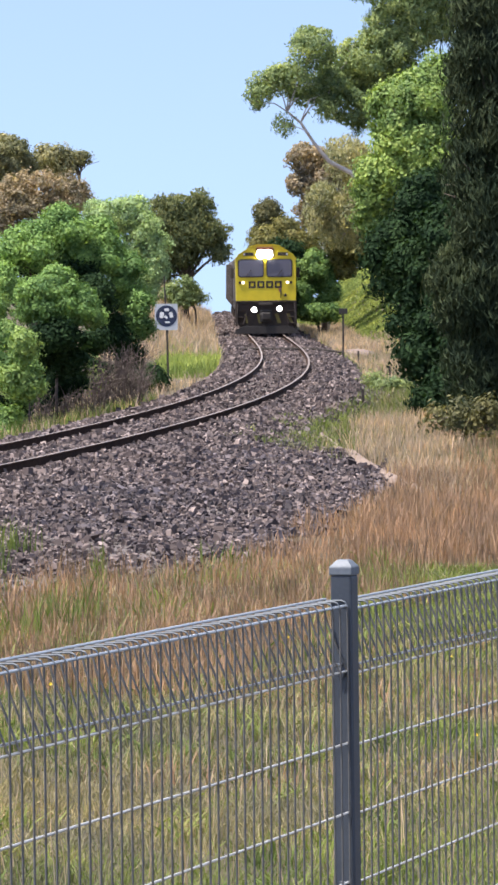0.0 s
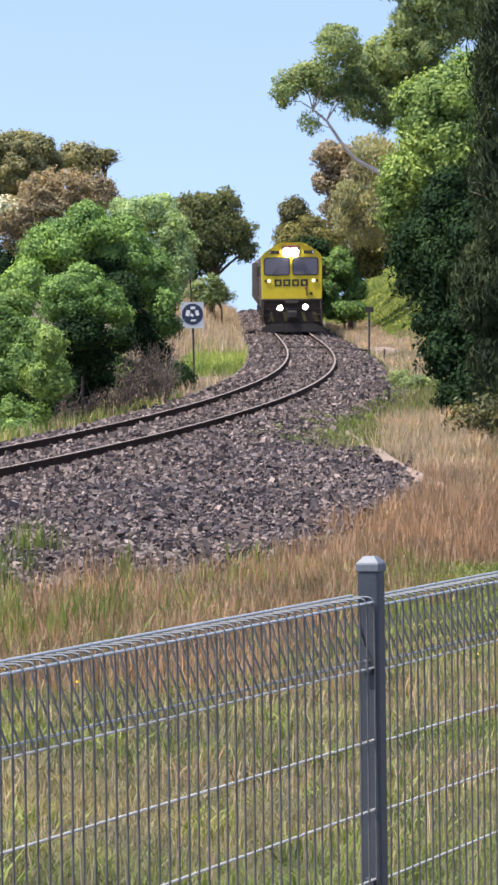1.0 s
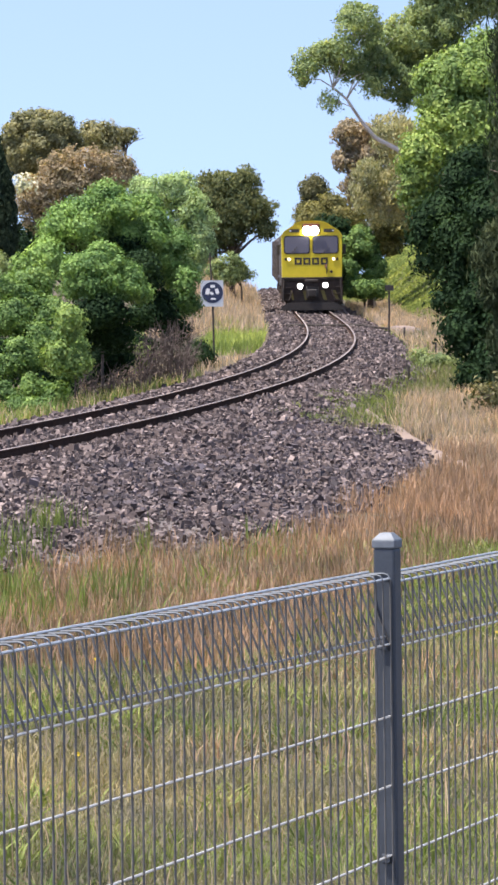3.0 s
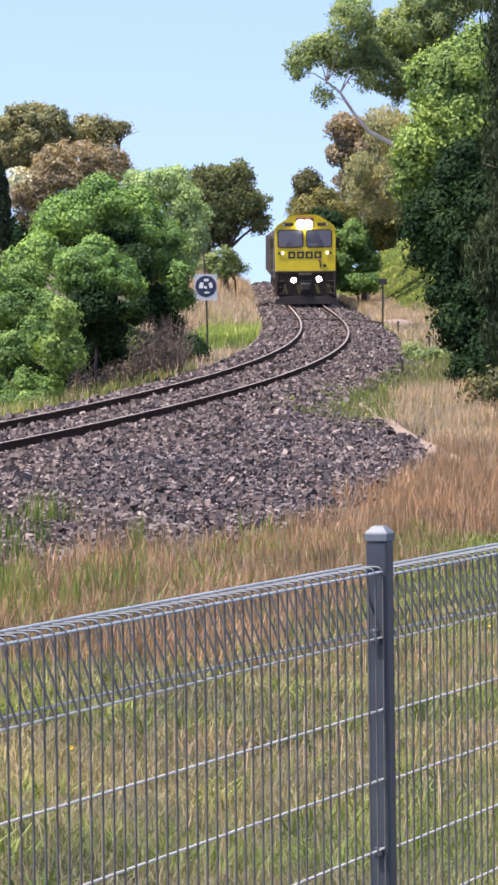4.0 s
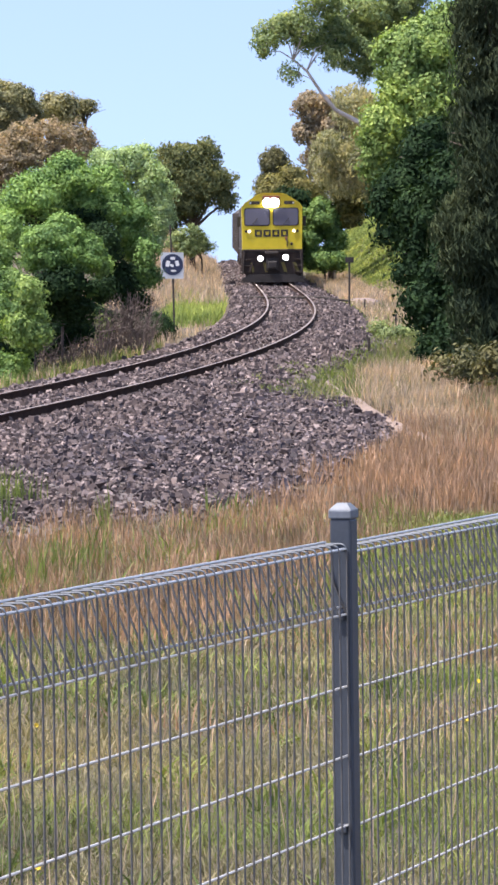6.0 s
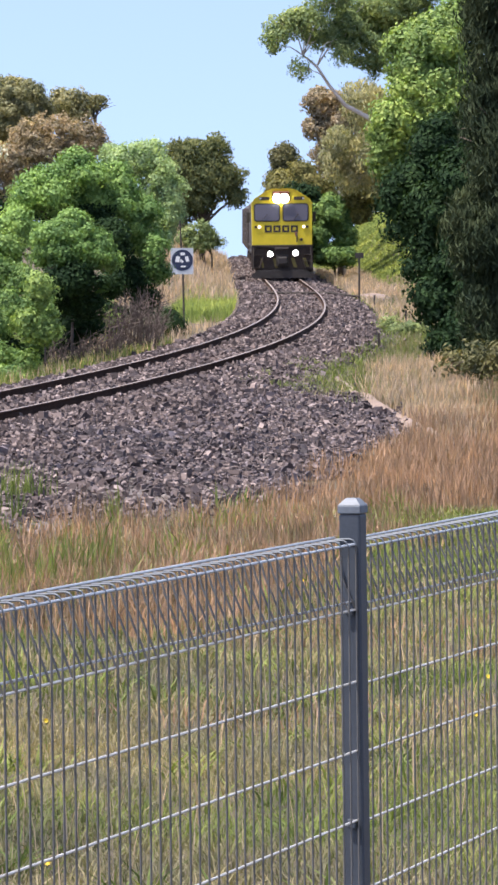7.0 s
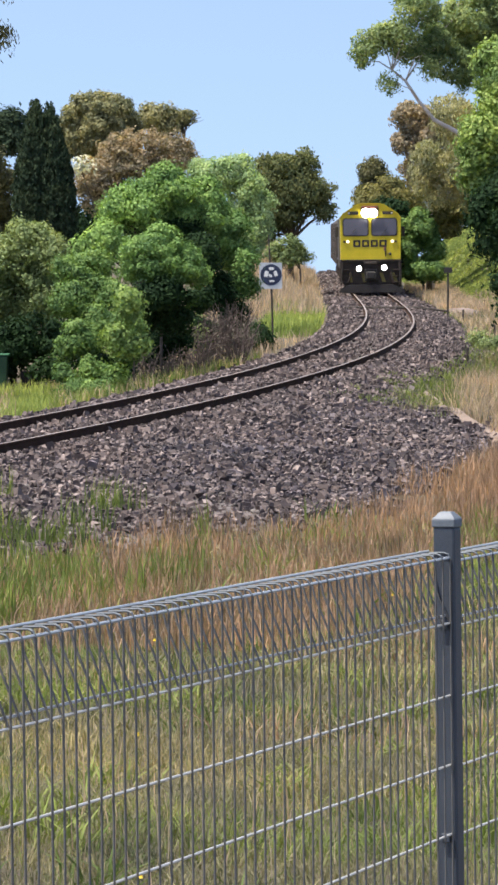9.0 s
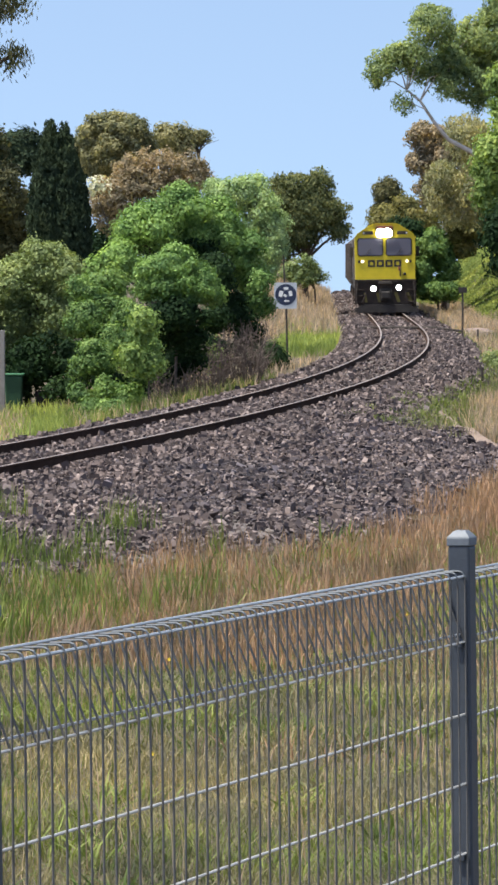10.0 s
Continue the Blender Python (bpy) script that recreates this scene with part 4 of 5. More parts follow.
for y0, y1, n, tall, wide, sd in ((6.5, 16, 48000, 0.085, 0.0022, 51), (16, 30, 40000, 0.11, 0.0036, 52), (30, 47, 15000, 0.15, 0.006, 53)):
    x, y, rng = wedge(n, y0, y1, -0.128, 0.082, sd)
    e = x - track_x(y)
    k = e > toe(y) + 0.2 + 0.4 * patchy(e, y, 0.9)
    green = patchy(x, y, 0.75) + rng.normal(size=n) * 0.5 > 0.36 - 0.12 * smooth(-x / y, 0.03, 0.10)
    blades("verge_grass", x[k & ~green], y[k & ~green], tall, wide, MIXED, "dry olive and straw verge grass", sd, 0.75)
    blades("verge_grass", x[k & green], y[k & green], tall * 1.05, wide, FRESH, "patchy green verge grass", sd + 100, 0.7)

x, y, rng = wedge(40000, 23, 56, -0.128, 0.085, 61)
e = x - track_x(y)
k = (e > toe(y) + 0.1 + 0.5 * patchy(e, y, 0.8)) & (e < toe(y) + 9.5) & (rng.random(len(x)) < 0.8 + 0.45 * patchy(x, y, 0.9)) & (y > 27 + 250 * np.clip(x / y, -0.02, 0.07)) & (rng.random(len(x)) < 1.25 - smooth(-x / y, 0.05, 0.10)) & ~((x / y > np.where(y < 40, 0.030, 0.048) + 0.004 * rng.normal(size=len(x))) & (y < 46))
blades("seed_grass", x[k], y[k], 0.31, 0.006, RUSSET, "tall russet seeding grass along the ballast toe", 62, 0.3)
x, y, rng = wedge(5000, 25, 33, -0.09, 0.03, 114)
k = patchy(x, y, 0.7) + 0.5 * rng.normal(size=len(x)) > -0.1
blades("seed_grass", x[k], y[k], 0.22, 0.0042, RUSSET, "russet seeding grass thinning out towards the fence", 115, 0.4)
x, y, rng = wedge(12000, 28, 46, -0.128, -0.035, 63)
k = (patchy(x, y, 1.6) > 0.72) & (x - track_x(y) > 2.3)
blades("weeds", x[k], y[k], 0.40, 0.008, FRESH, "tall green weeds at the edge of the ballast", 64, 0.25)
x, y, rng = wedge(7000, 29, 43, -0.128, -0.066, 116)
k = patchy(x, y, 1.4) + 0.25 * rng.normal(size=len(x)) > 0.45
blades("weeds", x[k], y[k], 0.36, 0.009, FRESH, "rank green weeds standing among loose stones", 117, 0.3)
x, y, rng = wedge(9000, 47, 66, 0.03, 0.085, 65)
k = x - track_x(y) > toe(y) + 0.2
blades("seed_grass", x[k], y[k], 0.40, 0.007, RUSSET, "russet grass on the open verge", 66, 0.3)
x, y, rng = along(24000, 60, 86, 3.6, 10.5, 67)
k = (x - track_x(y) > toe(y) + 0.1 + 0.3 * patchy(x, y)) & (patchy(x, y, 0.5) > -0.6) & (abs(x / y - 0.047) < 0.0135 + 0.003 * rng.normal(size=len(x)))
blades("straw_grass", x[k], y[k], 0.42, 0.009, STRAW, "pale pinkish straw grass on the mound", 68, 0.35)
x, y, rng = along(9000, 70, 112, 2.2, 7.5, 69)
k = (x - track_x(y) > toe(y) - 0.5) & (patchy(x, y, 0.6) > -0.1)
blades("verge_grass", x[k], y[k], 0.24, 0.011, FRESH, "low green grass at the edge of the ballast", 70)
x, y, rng = along(6000, 71, 87, 1.95, 4.4, 101)
k = patchy(x, y, 1.1) > 0.0
blades("verge_grass", x[k], y[k], 0.17, 0.009, FRESH, "thin green grass creeping into the ballast", 102, 0.6)
x, y, rng = along(9000, 70, 125, 3.2, 9, 71)
blades("verge_grass", x, y, 0.26, 0.011, MIXED, "faded olive verge grass", 72)
x, y, rng = along(24000, 50, 98, -11, -2.35, 73)
k = (rng.random(len(x)) < 0.75) & (x / y > -0.078)
blades("verge_grass", x[k], y[k], 0.34, 0.010, FRESH, "yellow-green grass beyond the track", 74)
x, y, rng = along(6000, 50, 118, -9, -2.3, 75)
k = (x / y > -0.078) | (x / y < -0.098)
x, y = x[k], y[k]
blades("verge_grass", x, y, 0.36, 0.010, STRAW, "dry stalks beyond the track", 76)
x, y, rng = wedge(4500, 62, 95, -0.13, -0.085, 118)
k = rng.random(len(x)) < (-x / y - 0.086) / 0.024
x, y = x[k], y[k]
blades("verge_grass", x, y, 0.42, 0.011, STRAW, "tall dry straw-coloured grass below the paling fence", 119, 0.4)
x, y, rng = along(12000, 142, 265, -8, -2.5, 77)
blades("bank_grass", x, y, 0.75, 0.02, STRAW, "tall tan dry grass on the cutting bank", 78, 0.3)
x, y, rng = along(5000, 122, 158, -4.6, -2.45, 79)
blades("verge_grass", x, y, 0.42, 0.015, LAWN, "bright green grass patch near the sign", 80)
x, y, rng = along(7000, 118, 182, 2.6, 7, 81)
k = patchy(x, y, 0.4) > -0.2
blades("bank_grass", x[k], y[k], 0.34, 0.018, STRAW, "dry tan grass beside the line", 82)
x, y, rng = along(7000, 118, 215, 2.5, 8, 83)
blades("verge_grass", x, y, 0.24, 0.016, FRESH, "green grass beside the line", 84)
x, y, rng = along(40000, 170, 285, 3.4, 12, 85)
blades("lawn_grass", x, y, 0.13, 0.07, LAWN, "mown green grass slope", 86)

x, y, rng = wedge(9000, 60, 88, 0.056, 0.09, 107)
k = rng.random(len(x)) < 0.5
blades("seed_grass", x[k], y[k], 0.36, 0.008, RUSSET, "russet grass running up to the trees", 108, 0.4)
blades("verge_grass", x[~k], y[~k], 0.30, 0.009, MIXED, "olive and straw grass running up to the trees", 109, 0.5)
x, y, rng = along(6000, 160, 215, 2.5, 4.6, 110)
blades("bank_grass", x, y, 0.5, 0.02, STRAW, "tan dry scrub grass below the green shrub", 111, 0.4)
x, y, rng = along(22000, 55, 100, -10, -2.5, 103)
k = x / y < -0.068
x, y = x[k], y[k]
blades("verge_grass", x, y, 0.30, 0.010, LAWN, "bright yellow-green grass beyond the track", 104)
x, y, rng = wedge(13000, 31, 47, 0.026, 0.085, 112)
blades("verge_grass", x, y, 0.12, 0.007, FRESH, "short green grass on the open verge", 113, 0.7)
x, y, rng = wedge(9000, 27, 48, -0.128, 0.06, 105)
k = (x - track_x(y) > toe(y) - 0.2) & (patchy(x, y, 1.3) > 0.8)
blades("weeds", x[k], y[k], 0.30, 0.010, FRESH, "clumps of broad green weeds among the russet grass", 106, 0.5)
rng = np.random.default_rng(91)
cy = np.sqrt(rng.uniform(81, 900, 170))
cx = cy * rng.uniform(-0.12, 0.078, 170)
x = np.repeat(cx, 26) + rng.normal(size=170 * 26) * 0.06
y = np.repeat(cy, 26) + rng.normal(size=170 * 26) * 0.06
blades("weed_tufts", x, y, 0.13, 0.006, FRESH, "small leafy green weed tufts in the verge", 92, 1.1)
x, y, rng = wedge(2600, 8, 36, -0.125, 0.08, 93)
blades("seed_stalks", x, y, 0.27, 0.0022, STRAW, "thin bleached seed stalks above the grass", 94, 0.3)
x, y, rng = wedge(9000, 16, 34, -0.125, 0.08, 95)
k = patchy(x, y, 0.42) > 0.35
blades("seed_grass", x[k], y[k], 0.17, 0.004, RUSSET, "low patches of russet grass", 96, 0.5)

rng = np.random.default_rng(97)
a = rng.uniform(0, math.tau, 9000)
r = 13 * np.sqrt(rng.random(9000))
x, y = r * np.cos(a), r * np.sin(a) - 4
k = (abs(x / np.maximum(y, 0.1)) > 0.13) | (y < 6.5)
blades("verge_grass", x[k], y[k], 0.09, 0.005, MIXED, "short dry grass round the fence", 98, 0.75)

# bare soil patch by the marker post
bm = bmesh.new()
bmesh.ops.create_uvsphere(bm, u_segments=20, v_segments=10, radius=1.0)
for v in bm.verts:
    v.co = Vector((v.co.x * 0.85 * (1 + 0.15 * math.sin(4 * v.co.y)), v.co.y * 4.0, v.co.z * 0.3))
heap = new("soil_patch", bpy.data.meshes.new("soil_patch"))
bm.to_mesh(heap.data)
bm.free()
heap.data.materials.append(SOIL)
heap.location = (5.15, 158.0, float(ground(5.15, 158.0)))
tagged(heap, "low heap of bare pale soil on the verge", "soil heap")

# ---- locomotive ----
YELLOW = plain("loco_yellow", (0.52, 0.42, 0.012), (0.68, 0.54, 0.025), 0.4, 0.0, 2, 30, 0.08)
LOCO_DARK = plain("grimy_black", (0.012, 0.011, 0.011), (0.045, 0.038, 0.034), 0.7, 0.1, 3, 30, 0.3)
LOCO_GREY = plain("dusty_brown_side", (0.035, 0.028, 0.024), (0.085, 0.068, 0.057), 0.75, 0.0, 2, 20, 0.2)
GRIME = plain("rusty_pilot", (0.018, 0.013, 0.011), (0.06, 0.04, 0.03), 0.75, 0.1, 4, 30, 0.3)
WHITE = plain("white_paint", (0.66, 0.66, 0.65), (0.8, 0.8, 0.78), 0.5)
NAVY = plain("navy_paint", (0.012, 0.02, 0.05), (0.025, 0.035, 0.08), 0.45)
LAMP = glow("headlamp_glow", (1.0, 0.93, 0.80), 26.0)
DITCH = glow("ditch_lamp_glow", (1.0, 0.96, 0.88), 14.0)
m, nt, b = shader("cab_glass", 0.08)
b.inputs["Base Color"].default_value = (0.13, 0.13, 0.17, 1)
GLASS = m


def prism(bm, outline, y0, y1):
    """An outline of (x, z) points drawn back from y0 to y1."""
    a = [bm.verts.new((x, y0, z)) for x, z in outline]
    c = [bm.verts.new((x, y1, z)) for x, z in outline]
    n = len(outline)
    bm.faces.new(a)
    bm.faces.new(c[::-1])
    for i in range(n):
        bm.faces.new((a[i], c[i], c[(i + 1) % n], a[(i + 1) % n]))
    bmesh.ops.recalc_face_normals(bm, faces=bm.faces)
    return bm


def rounded(cx, cz, w, h, r, n=4):
    pts = []
    for sx, sz, a0 in ((1, 1, 0), (-1, 1, 90), (-1, -1, 180), (1, -1, 270)):
        for k in range(n + 1):
            a = radians(a0 + 90 * k / n)
            pts.append((cx + sx * (w / 2 - r) + r * math.cos(a), cz + sz * (h / 2 - r) + r * math.sin(a)))
    return pts


def wheelset(parent, y, r=0.5):
    bm = bmesh.new()
    for s in (-1, 1):
        cylinder(bm, (s * 0.765, y, r), (s * 0.90, y, r), r, 24)
        cylinder(bm, (s * 0.74, y, r), (s * 0.775, y, r), r + 0.028, 24)
    cylinder(bm, (-0.8, y, r), (0.8, y, r), 0.08, 10)
    return part("wheelset", bm, GRIME, parent)


def bogie(parent, y, axles, pitch, r=0.5):
    bm = bmesh.new()
    half = pitch * (axles - 1) / 2
    for s in (-1, 1):
        box(bm, (s * 1.08 - 0.07, y - half - 0.6, r - 0.05), (s * 1.08 + 0.07, y + half + 0.6, r + 0.28), 0.03)
        for k in range(axles):
            yy = y - half + k * pitch
            box(bm, (s * 1.05 - 0.12, yy - 0.18, r - 0.18), (s * 1.05 + 0.12, yy + 0.18, r + 0.18), 0.03)
    box(bm, (-1.1, y - 0.25, r + 0.05), (1.1, y + 0.25, r + 0.35), 0.03)
    b = part("bogie", bm, GRIME, parent)
    for k in range(axles):
        wheelset(b, y - half + k * pitch, r)


FRONT = 180.0
heading = math.atan(0.0099)
loco = empty("locomotive", (float(track_x(FRONT)), FRONT, float(track_z(FRONT))), "yellow-fronted diesel freight locomotive with lit headlamps on the track", "locomotive")
loco.rotation_euler = (math.atan(0.0205), radians(-0.6), heading)

BODY = [(-1.44, 1.62), (-1.46, 3.66), (-1.30, 3.86), (-0.66, 4.28), (-0.45, 4.33), (0.45, 4.33), (0.66, 4.28), (1.30, 3.86), (1.46, 3.66), (1.44, 1.62)]
bm = prism(bmesh.new(), BODY, 0.0, 2.6)
cab = part("cab", bm, YELLOW, loco, "bright yellow cab front")
bm = prism(bmesh.new(), [(x * 0.97, z - 0.05) for x, z in BODY], 2.6, 19.6)
part("hood", bm, LOCO_GREY, loco, "dusty dark grey body side")
for x, w in ((-0.72, 1.16), (0.66, 1.16)):
    bm = prism(bmesh.new(), rounded(x, 3.22, w + 0.10, 0.88, 0.14), -0.018, 0.0)
    part("window_seal", bm, LOCO_DARK, cab, "black rubber window seal")
    bm = prism(bmesh.new(), rounded(x, 3.22, w, 0.78, 0.11), -0.026, -0.012)
    part("windscreen", bm, GLASS, cab, "dark tinted windscreen")
for x in (-0.95, 0.55):
    bm = bmesh.new()
    tube(bm, [(x, -0.04, 2.84), (x + 0.25, -0.045, 3.15)], 0.012, 5)
    part("wiper", bm, LOCO_DARK, cab)
bm = bmesh.new()
box(bm, (-0.46, -0.05, 3.74), (0.40, 0.0, 4.20), 0.04)
housing = part("headlamp_housing", bm, GRIME, cab, "rust-brown headlamp housing")
for x in (-0.22, 0.12):
    bm = bmesh.new()
    cylinder(bm, (x, -0.06, 3.90), (x, -0.10, 3.90), 0.215, 24)
    part("headlamp", bm, LAMP, housing, "glowing headlamp")
for x in (-0.83, 0.83):
    bm = bmesh.new()
    box(bm, (x - 0.25, -0.02, 3.82), (x + 0.25, 0.0, 3.98), 0.02)
    board = part("number_board", bm, LOCO_DARK, cab, "dark number board")
    bm = bmesh.new()
    box(bm, (x - 0.18, -0.03, 3.87), (x + 0.10, -0.0205, 3.93))
    part("number_bar", bm, LOCO_GREY, board)
    bm = bmesh.new()
    cylinder(bm, (x + math.copysign(0.29, -x) * -0.7, -0.02, 3.90), (x + math.copysign(0.29, -x) * -0.7, -0.035, 3.90), 0.045, 12)
    part("class_lamp", bm, WHITE, board)
for x in (-1.10, 1.05):
    bm = bmesh.new()
    cylinder(bm, (x, 0.0, 2.53), (x, -0.05, 2.53), 0.075, 14)
    part("marker_lamp", bm, glow("marker_lamp_glow", (1, 0.95, 0.8), 1.3), cab, "small lit marker lamp")
    bm = bmesh.new()
    cylinder(bm, (x + math.copysign(0.16, x), 0.0, 2.53), (x + math.copysign(0.16, x), -0.04, 2.53), 0.07, 14)
    part("tail_lamp", bm, GRIME, cab)


def stroke_mark(x, strokes):
    bm = bmesh.new()
    for x0, z0, x1, z1 in strokes:
        box(bm, (x + x0, -0.012, 2.26 + z0), (x + x1, 0.0, 2.26 + z1), 0.004)
    part("front_mark", bm, LOCO_DARK, cab, "black block mark of the operator")


for i in range(4):
    x = -0.84 + i * 0.42
    stroke_mark(x, [(0, 0, 0.35, 0.09), (0, 0.25, 0.35, 0.34), (0, 0.091, 0.10, 0.249), (0.25, 0.091, 0.35, 0.249)])
for s in (-1, 1):
    bm = bmesh.new()
    box(bm, (s * 1.60 - 0.10, 0.6, 2.75), (s * 1.60 + 0.06, 0.7, 3.25), 0.03)
    tube(bm, [(s * 1.46, 0.65, 3.2), (s * 1.6, 0.65, 3.2)], 0.015, 6)
    part("mirror", bm, LOCO_DARK, cab)
bm = bmesh.new()
box(bm, (-1.46, 0.02, 1.50), (1.46, 19.5, 1.615), 0.02)
part("frame", bm, LOCO_DARK, loco)
bm = prism(bmesh.new(), [(-1.40, 0.55), (-1.42, 1.50), (1.42, 1.50), (1.40, 0.55), (1.20, 0.30), (-1.20, 0.30)], 0.12, 0.42)
part("pilot", bm, GRIME, loco, "grimy dark pilot sheet")
bm = prism(bmesh.new(), [(-1.58, 0.07), (-1.40, 0.30), (-1.10, 0.44), (1.10, 0.44), (1.40, 0.30), (1.58, 0.07)], -0.25, 0.11)
part("plough", bm, LOCO_DARK, loco, "black rail plough")
bm = bmesh.new()
box(bm, (-0.22, -0.35, 0.72), (0.22, 0.12, 1.08), 0.06)
box(bm, (-0.30, -0.02, 0.62), (0.30, 0.12, 1.20), 0.03)
part("coupler", bm, LOCO_DARK, loco, "black knuckle coupler")
for x, z in ((-0.58, 1.22), (0.64, 1.26)):
    bm = bmesh.new()
    cylinder(bm, (x, 0.12, z), (x, -0.02, z), 0.18, 18)
    lampcase = part("ditch_lamp_case", bm, LOCO_DARK, loco)
    bm = bmesh.new()
    cylinder(bm, (x, -0.025, z), (x, -0.05, z), 0.125, 18)
    part("ditch_lamp", bm, DITCH, lampcase, "glowing white ditch lamp")
for s in (-1, 1):
    for k in range(3):
        bm = bmesh.new()
        box(bm, (s * 1.22 - 0.16, -0.05, 0.55 + 0.3 * k), (s * 1.22 + 0.16, 0.118, 0.585 + 0.3 * k), 0.01)
        part("step", bm, GRIME, loco)
    bm = bmesh.new()
    tube(bm, [(s * 1.40, -0.05, 0.5), (s * 1.40, -0.07, 1.0), (s * 1.36, -0.05, 1.55)], 0.02, 6)
    part("handrail", bm, LOCO_GREY, loco, "thin handrail")
    bm = bmesh.new()
    tube(bm, [(s * 0.95, -0.03, 1.05), (s * 1.10, -0.05, 0.55)], 0.035, 6)
    part("brake_hose", bm, GRIME, loco, "dull brake hose")
STRIPE = plain("grimy_olive_yellow", (0.10, 0.085, 0.025), (0.26, 0.21, 0.05), 0.7, 0.0, 5, 30, 0.2)
RUST = plain("rust_red", (0.16, 0.05, 0.03), (0.30, 0.12, 0.07), 0.8, 0.0, 6, 40, 0.2)
for x, tip, w in ((-1.05, -0.98, 0.10), (-0.46, -0.36, 0.14), (0.42, 0.56, 0.16), (0.98, 1.16, 0.15)):
    bm = prism(bmesh.new(), [(x, 1.02), (x + w, 1.02), (tip + w, 0.56), (tip, 0.56)], 0.095, 0.1195)
    part("warning_stripe", bm, STRIPE, loco, "grimy yellow diagonal stripe")
bm = bmesh.new()
box(bm, (-1.47, -0.05, 1.575), (1.47, 0.02, 1.66), 0.015)
part("buffer_beam_edge", bm, GRIME, loco, "rusty edge below the cab")
bm = bmesh.new()
box(bm, (-0.34, -0.09, 1.44), (0.30, 0.02, 1.56), 0.02)
part("step_plate", bm, LOCO_GREY, loco)
for x in (-1.43, 1.43):
    bm = bmesh.new()
    box(bm, (x - 0.05, -0.02, 0.42), (x + 0.05, 0.10, 1.56), 0.015)
    part("corner_post", bm, GRIME, loco)
bm = bmesh.new()
tube(bm, [(0.70, -0.05, 2.20), (0.72, -0.10, 2.02), (0.71, -0.06, 1.80)], 0.03, 6)
part("jumper_hose", bm, LOCO_DARK, cab, "black hanging jumper hose")
bm = bmesh.new()
box(bm, (0.62, -0.055, 2.08), (0.74, -0.002, 2.26), 0.02)
part("hose_tap", bm, RUST, cab, "rust-red hose tap")
bm = bmesh.new()
cylinder(bm, (0.93, 0.0, 1.93), (0.93, -0.06, 1.90), 0.07, 10)
part("socket", bm, LOCO_DARK, cab)
bm = prism(bmesh.new(), [(-1.50, 3.62), (-1.34, 3.88), (-0.68, 4.31), (-0.45, 4.37), (0.45, 4.37), (0.68, 4.31), (1.34, 3.88), (1.50, 3.62), (1.455, 3.64), (1.30, 3.855), (0.66, 4.275), (0.45, 4.325), (-0.45, 4.325), (-0.66, 4.275), (-1.30, 3.855), (-1.455, 3.64)], -0.05, 0.4)
part("roof_rim", bm, YELLOW, cab)
bm = bmesh.new()
box(bm, (-0.42, -0.16, 4.12), (0.36, 0.0, 4.24), 0.03)
part("lamp_hood", bm, RUST, housing, "rust-brown hood over the headlamps")
bogie(loco, 3.6, 3, 1.8)
bogie(loco, 16.2, 3, 1.8)
bm = bmesh.new()
box(bm, (-1.2, 7.0, 0.4), (1.2, 12.5, 1.5), 0.1)
part("fuel_tank", bm, LOCO_DARK, loco)

bm = bmesh.new()
box(bm, (-0.04, -0.06, -1.1), (0.04, 0.06, 1.1), 0.01)
RIB = bpy.data.meshes.new("rib")
bm.to_mesh(RIB)
bm.free()
RIB.materials.append(LOCO_GREY)
yb = FRONT + 20.6
for w in range(3):
    wg = empty("freight_wagon", (float(track_x(yb)), yb, float(track_z(yb))), "dark dusty freight wagon coupled behind the locomotive", "wagon", "wagons of the train")
    wg.rotation_euler = (math.atan(0.021), 0, heading)
    bm = prism(bmesh.new(), [(-1.25, 1.15), (-1.42, 1.9), (-1.42, 3.4), (-0.9, 3.8), (0.9, 3.8), (1.42, 3.4), (1.42, 1.9), (1.25, 1.15)], 0.2, 13.6)
    part("hopper", bm, LOCO_GREY, wg)
    for k in range(9):
        for s in (-1, 1):
            o = new("rib", RIB)
            o.parent, o.location = wg, (s * 1.45, 0.66 + 1.55 * k, 2.3)
    bm = bmesh.new()
    box(bm, (-1.3, 0.0, 0.95), (1.3, 13.8, 1.15), 0.02)
    part("frame", bm, LOCO_DARK, wg)
    bogie(wg, 2.2, 2, 1.8, 0.45)
    bogie(wg, 11.6, 2, 1.8, 0.45)
    yb += 14.6

# ---- signs beside the track ----
POLE = plain("weathered_pole", (0.03, 0.026, 0.022), (0.08, 0.065, 0.055), 0.8, 0.2, 8, 60, 0.2)
BOARD = plain("sun_bleached_board", (0.40, 0.43, 0.46), (0.54, 0.57, 0.60), 0.5, 0, 3, 40, 0.05)
sx, sy = -2.20, 119.5
sz = float(ground(sx, sy))
sign = empty("track_sign", (sx, sy, sz), "square white trackside sign with a navy disc on a thin pole", "sign")
bm = bmesh.new()
tube(bm, [(0.04, 0, -0.1), (0, 0, 1.5), (-0.04, 0, 2.2), (-0.10, 0, 3.4)], [0.032, 0.032, 0.03, 0.022], 8)
part("pole", bm, POLE, sign)
bm = prism(bmesh.new(), rounded(-0.03, 2.10, 0.73, 0.84, 0.04), -0.06, -0.035)
board = part("board", bm, BOARD, sign, "white sign board")
bm = bmesh.new()
cylinder(bm, (-0.02, -0.0605, 2.13), (-0.02, -0.066, 2.13), 0.34, 32)
disc = part("disc", bm, NAVY, board, "navy blue disc")
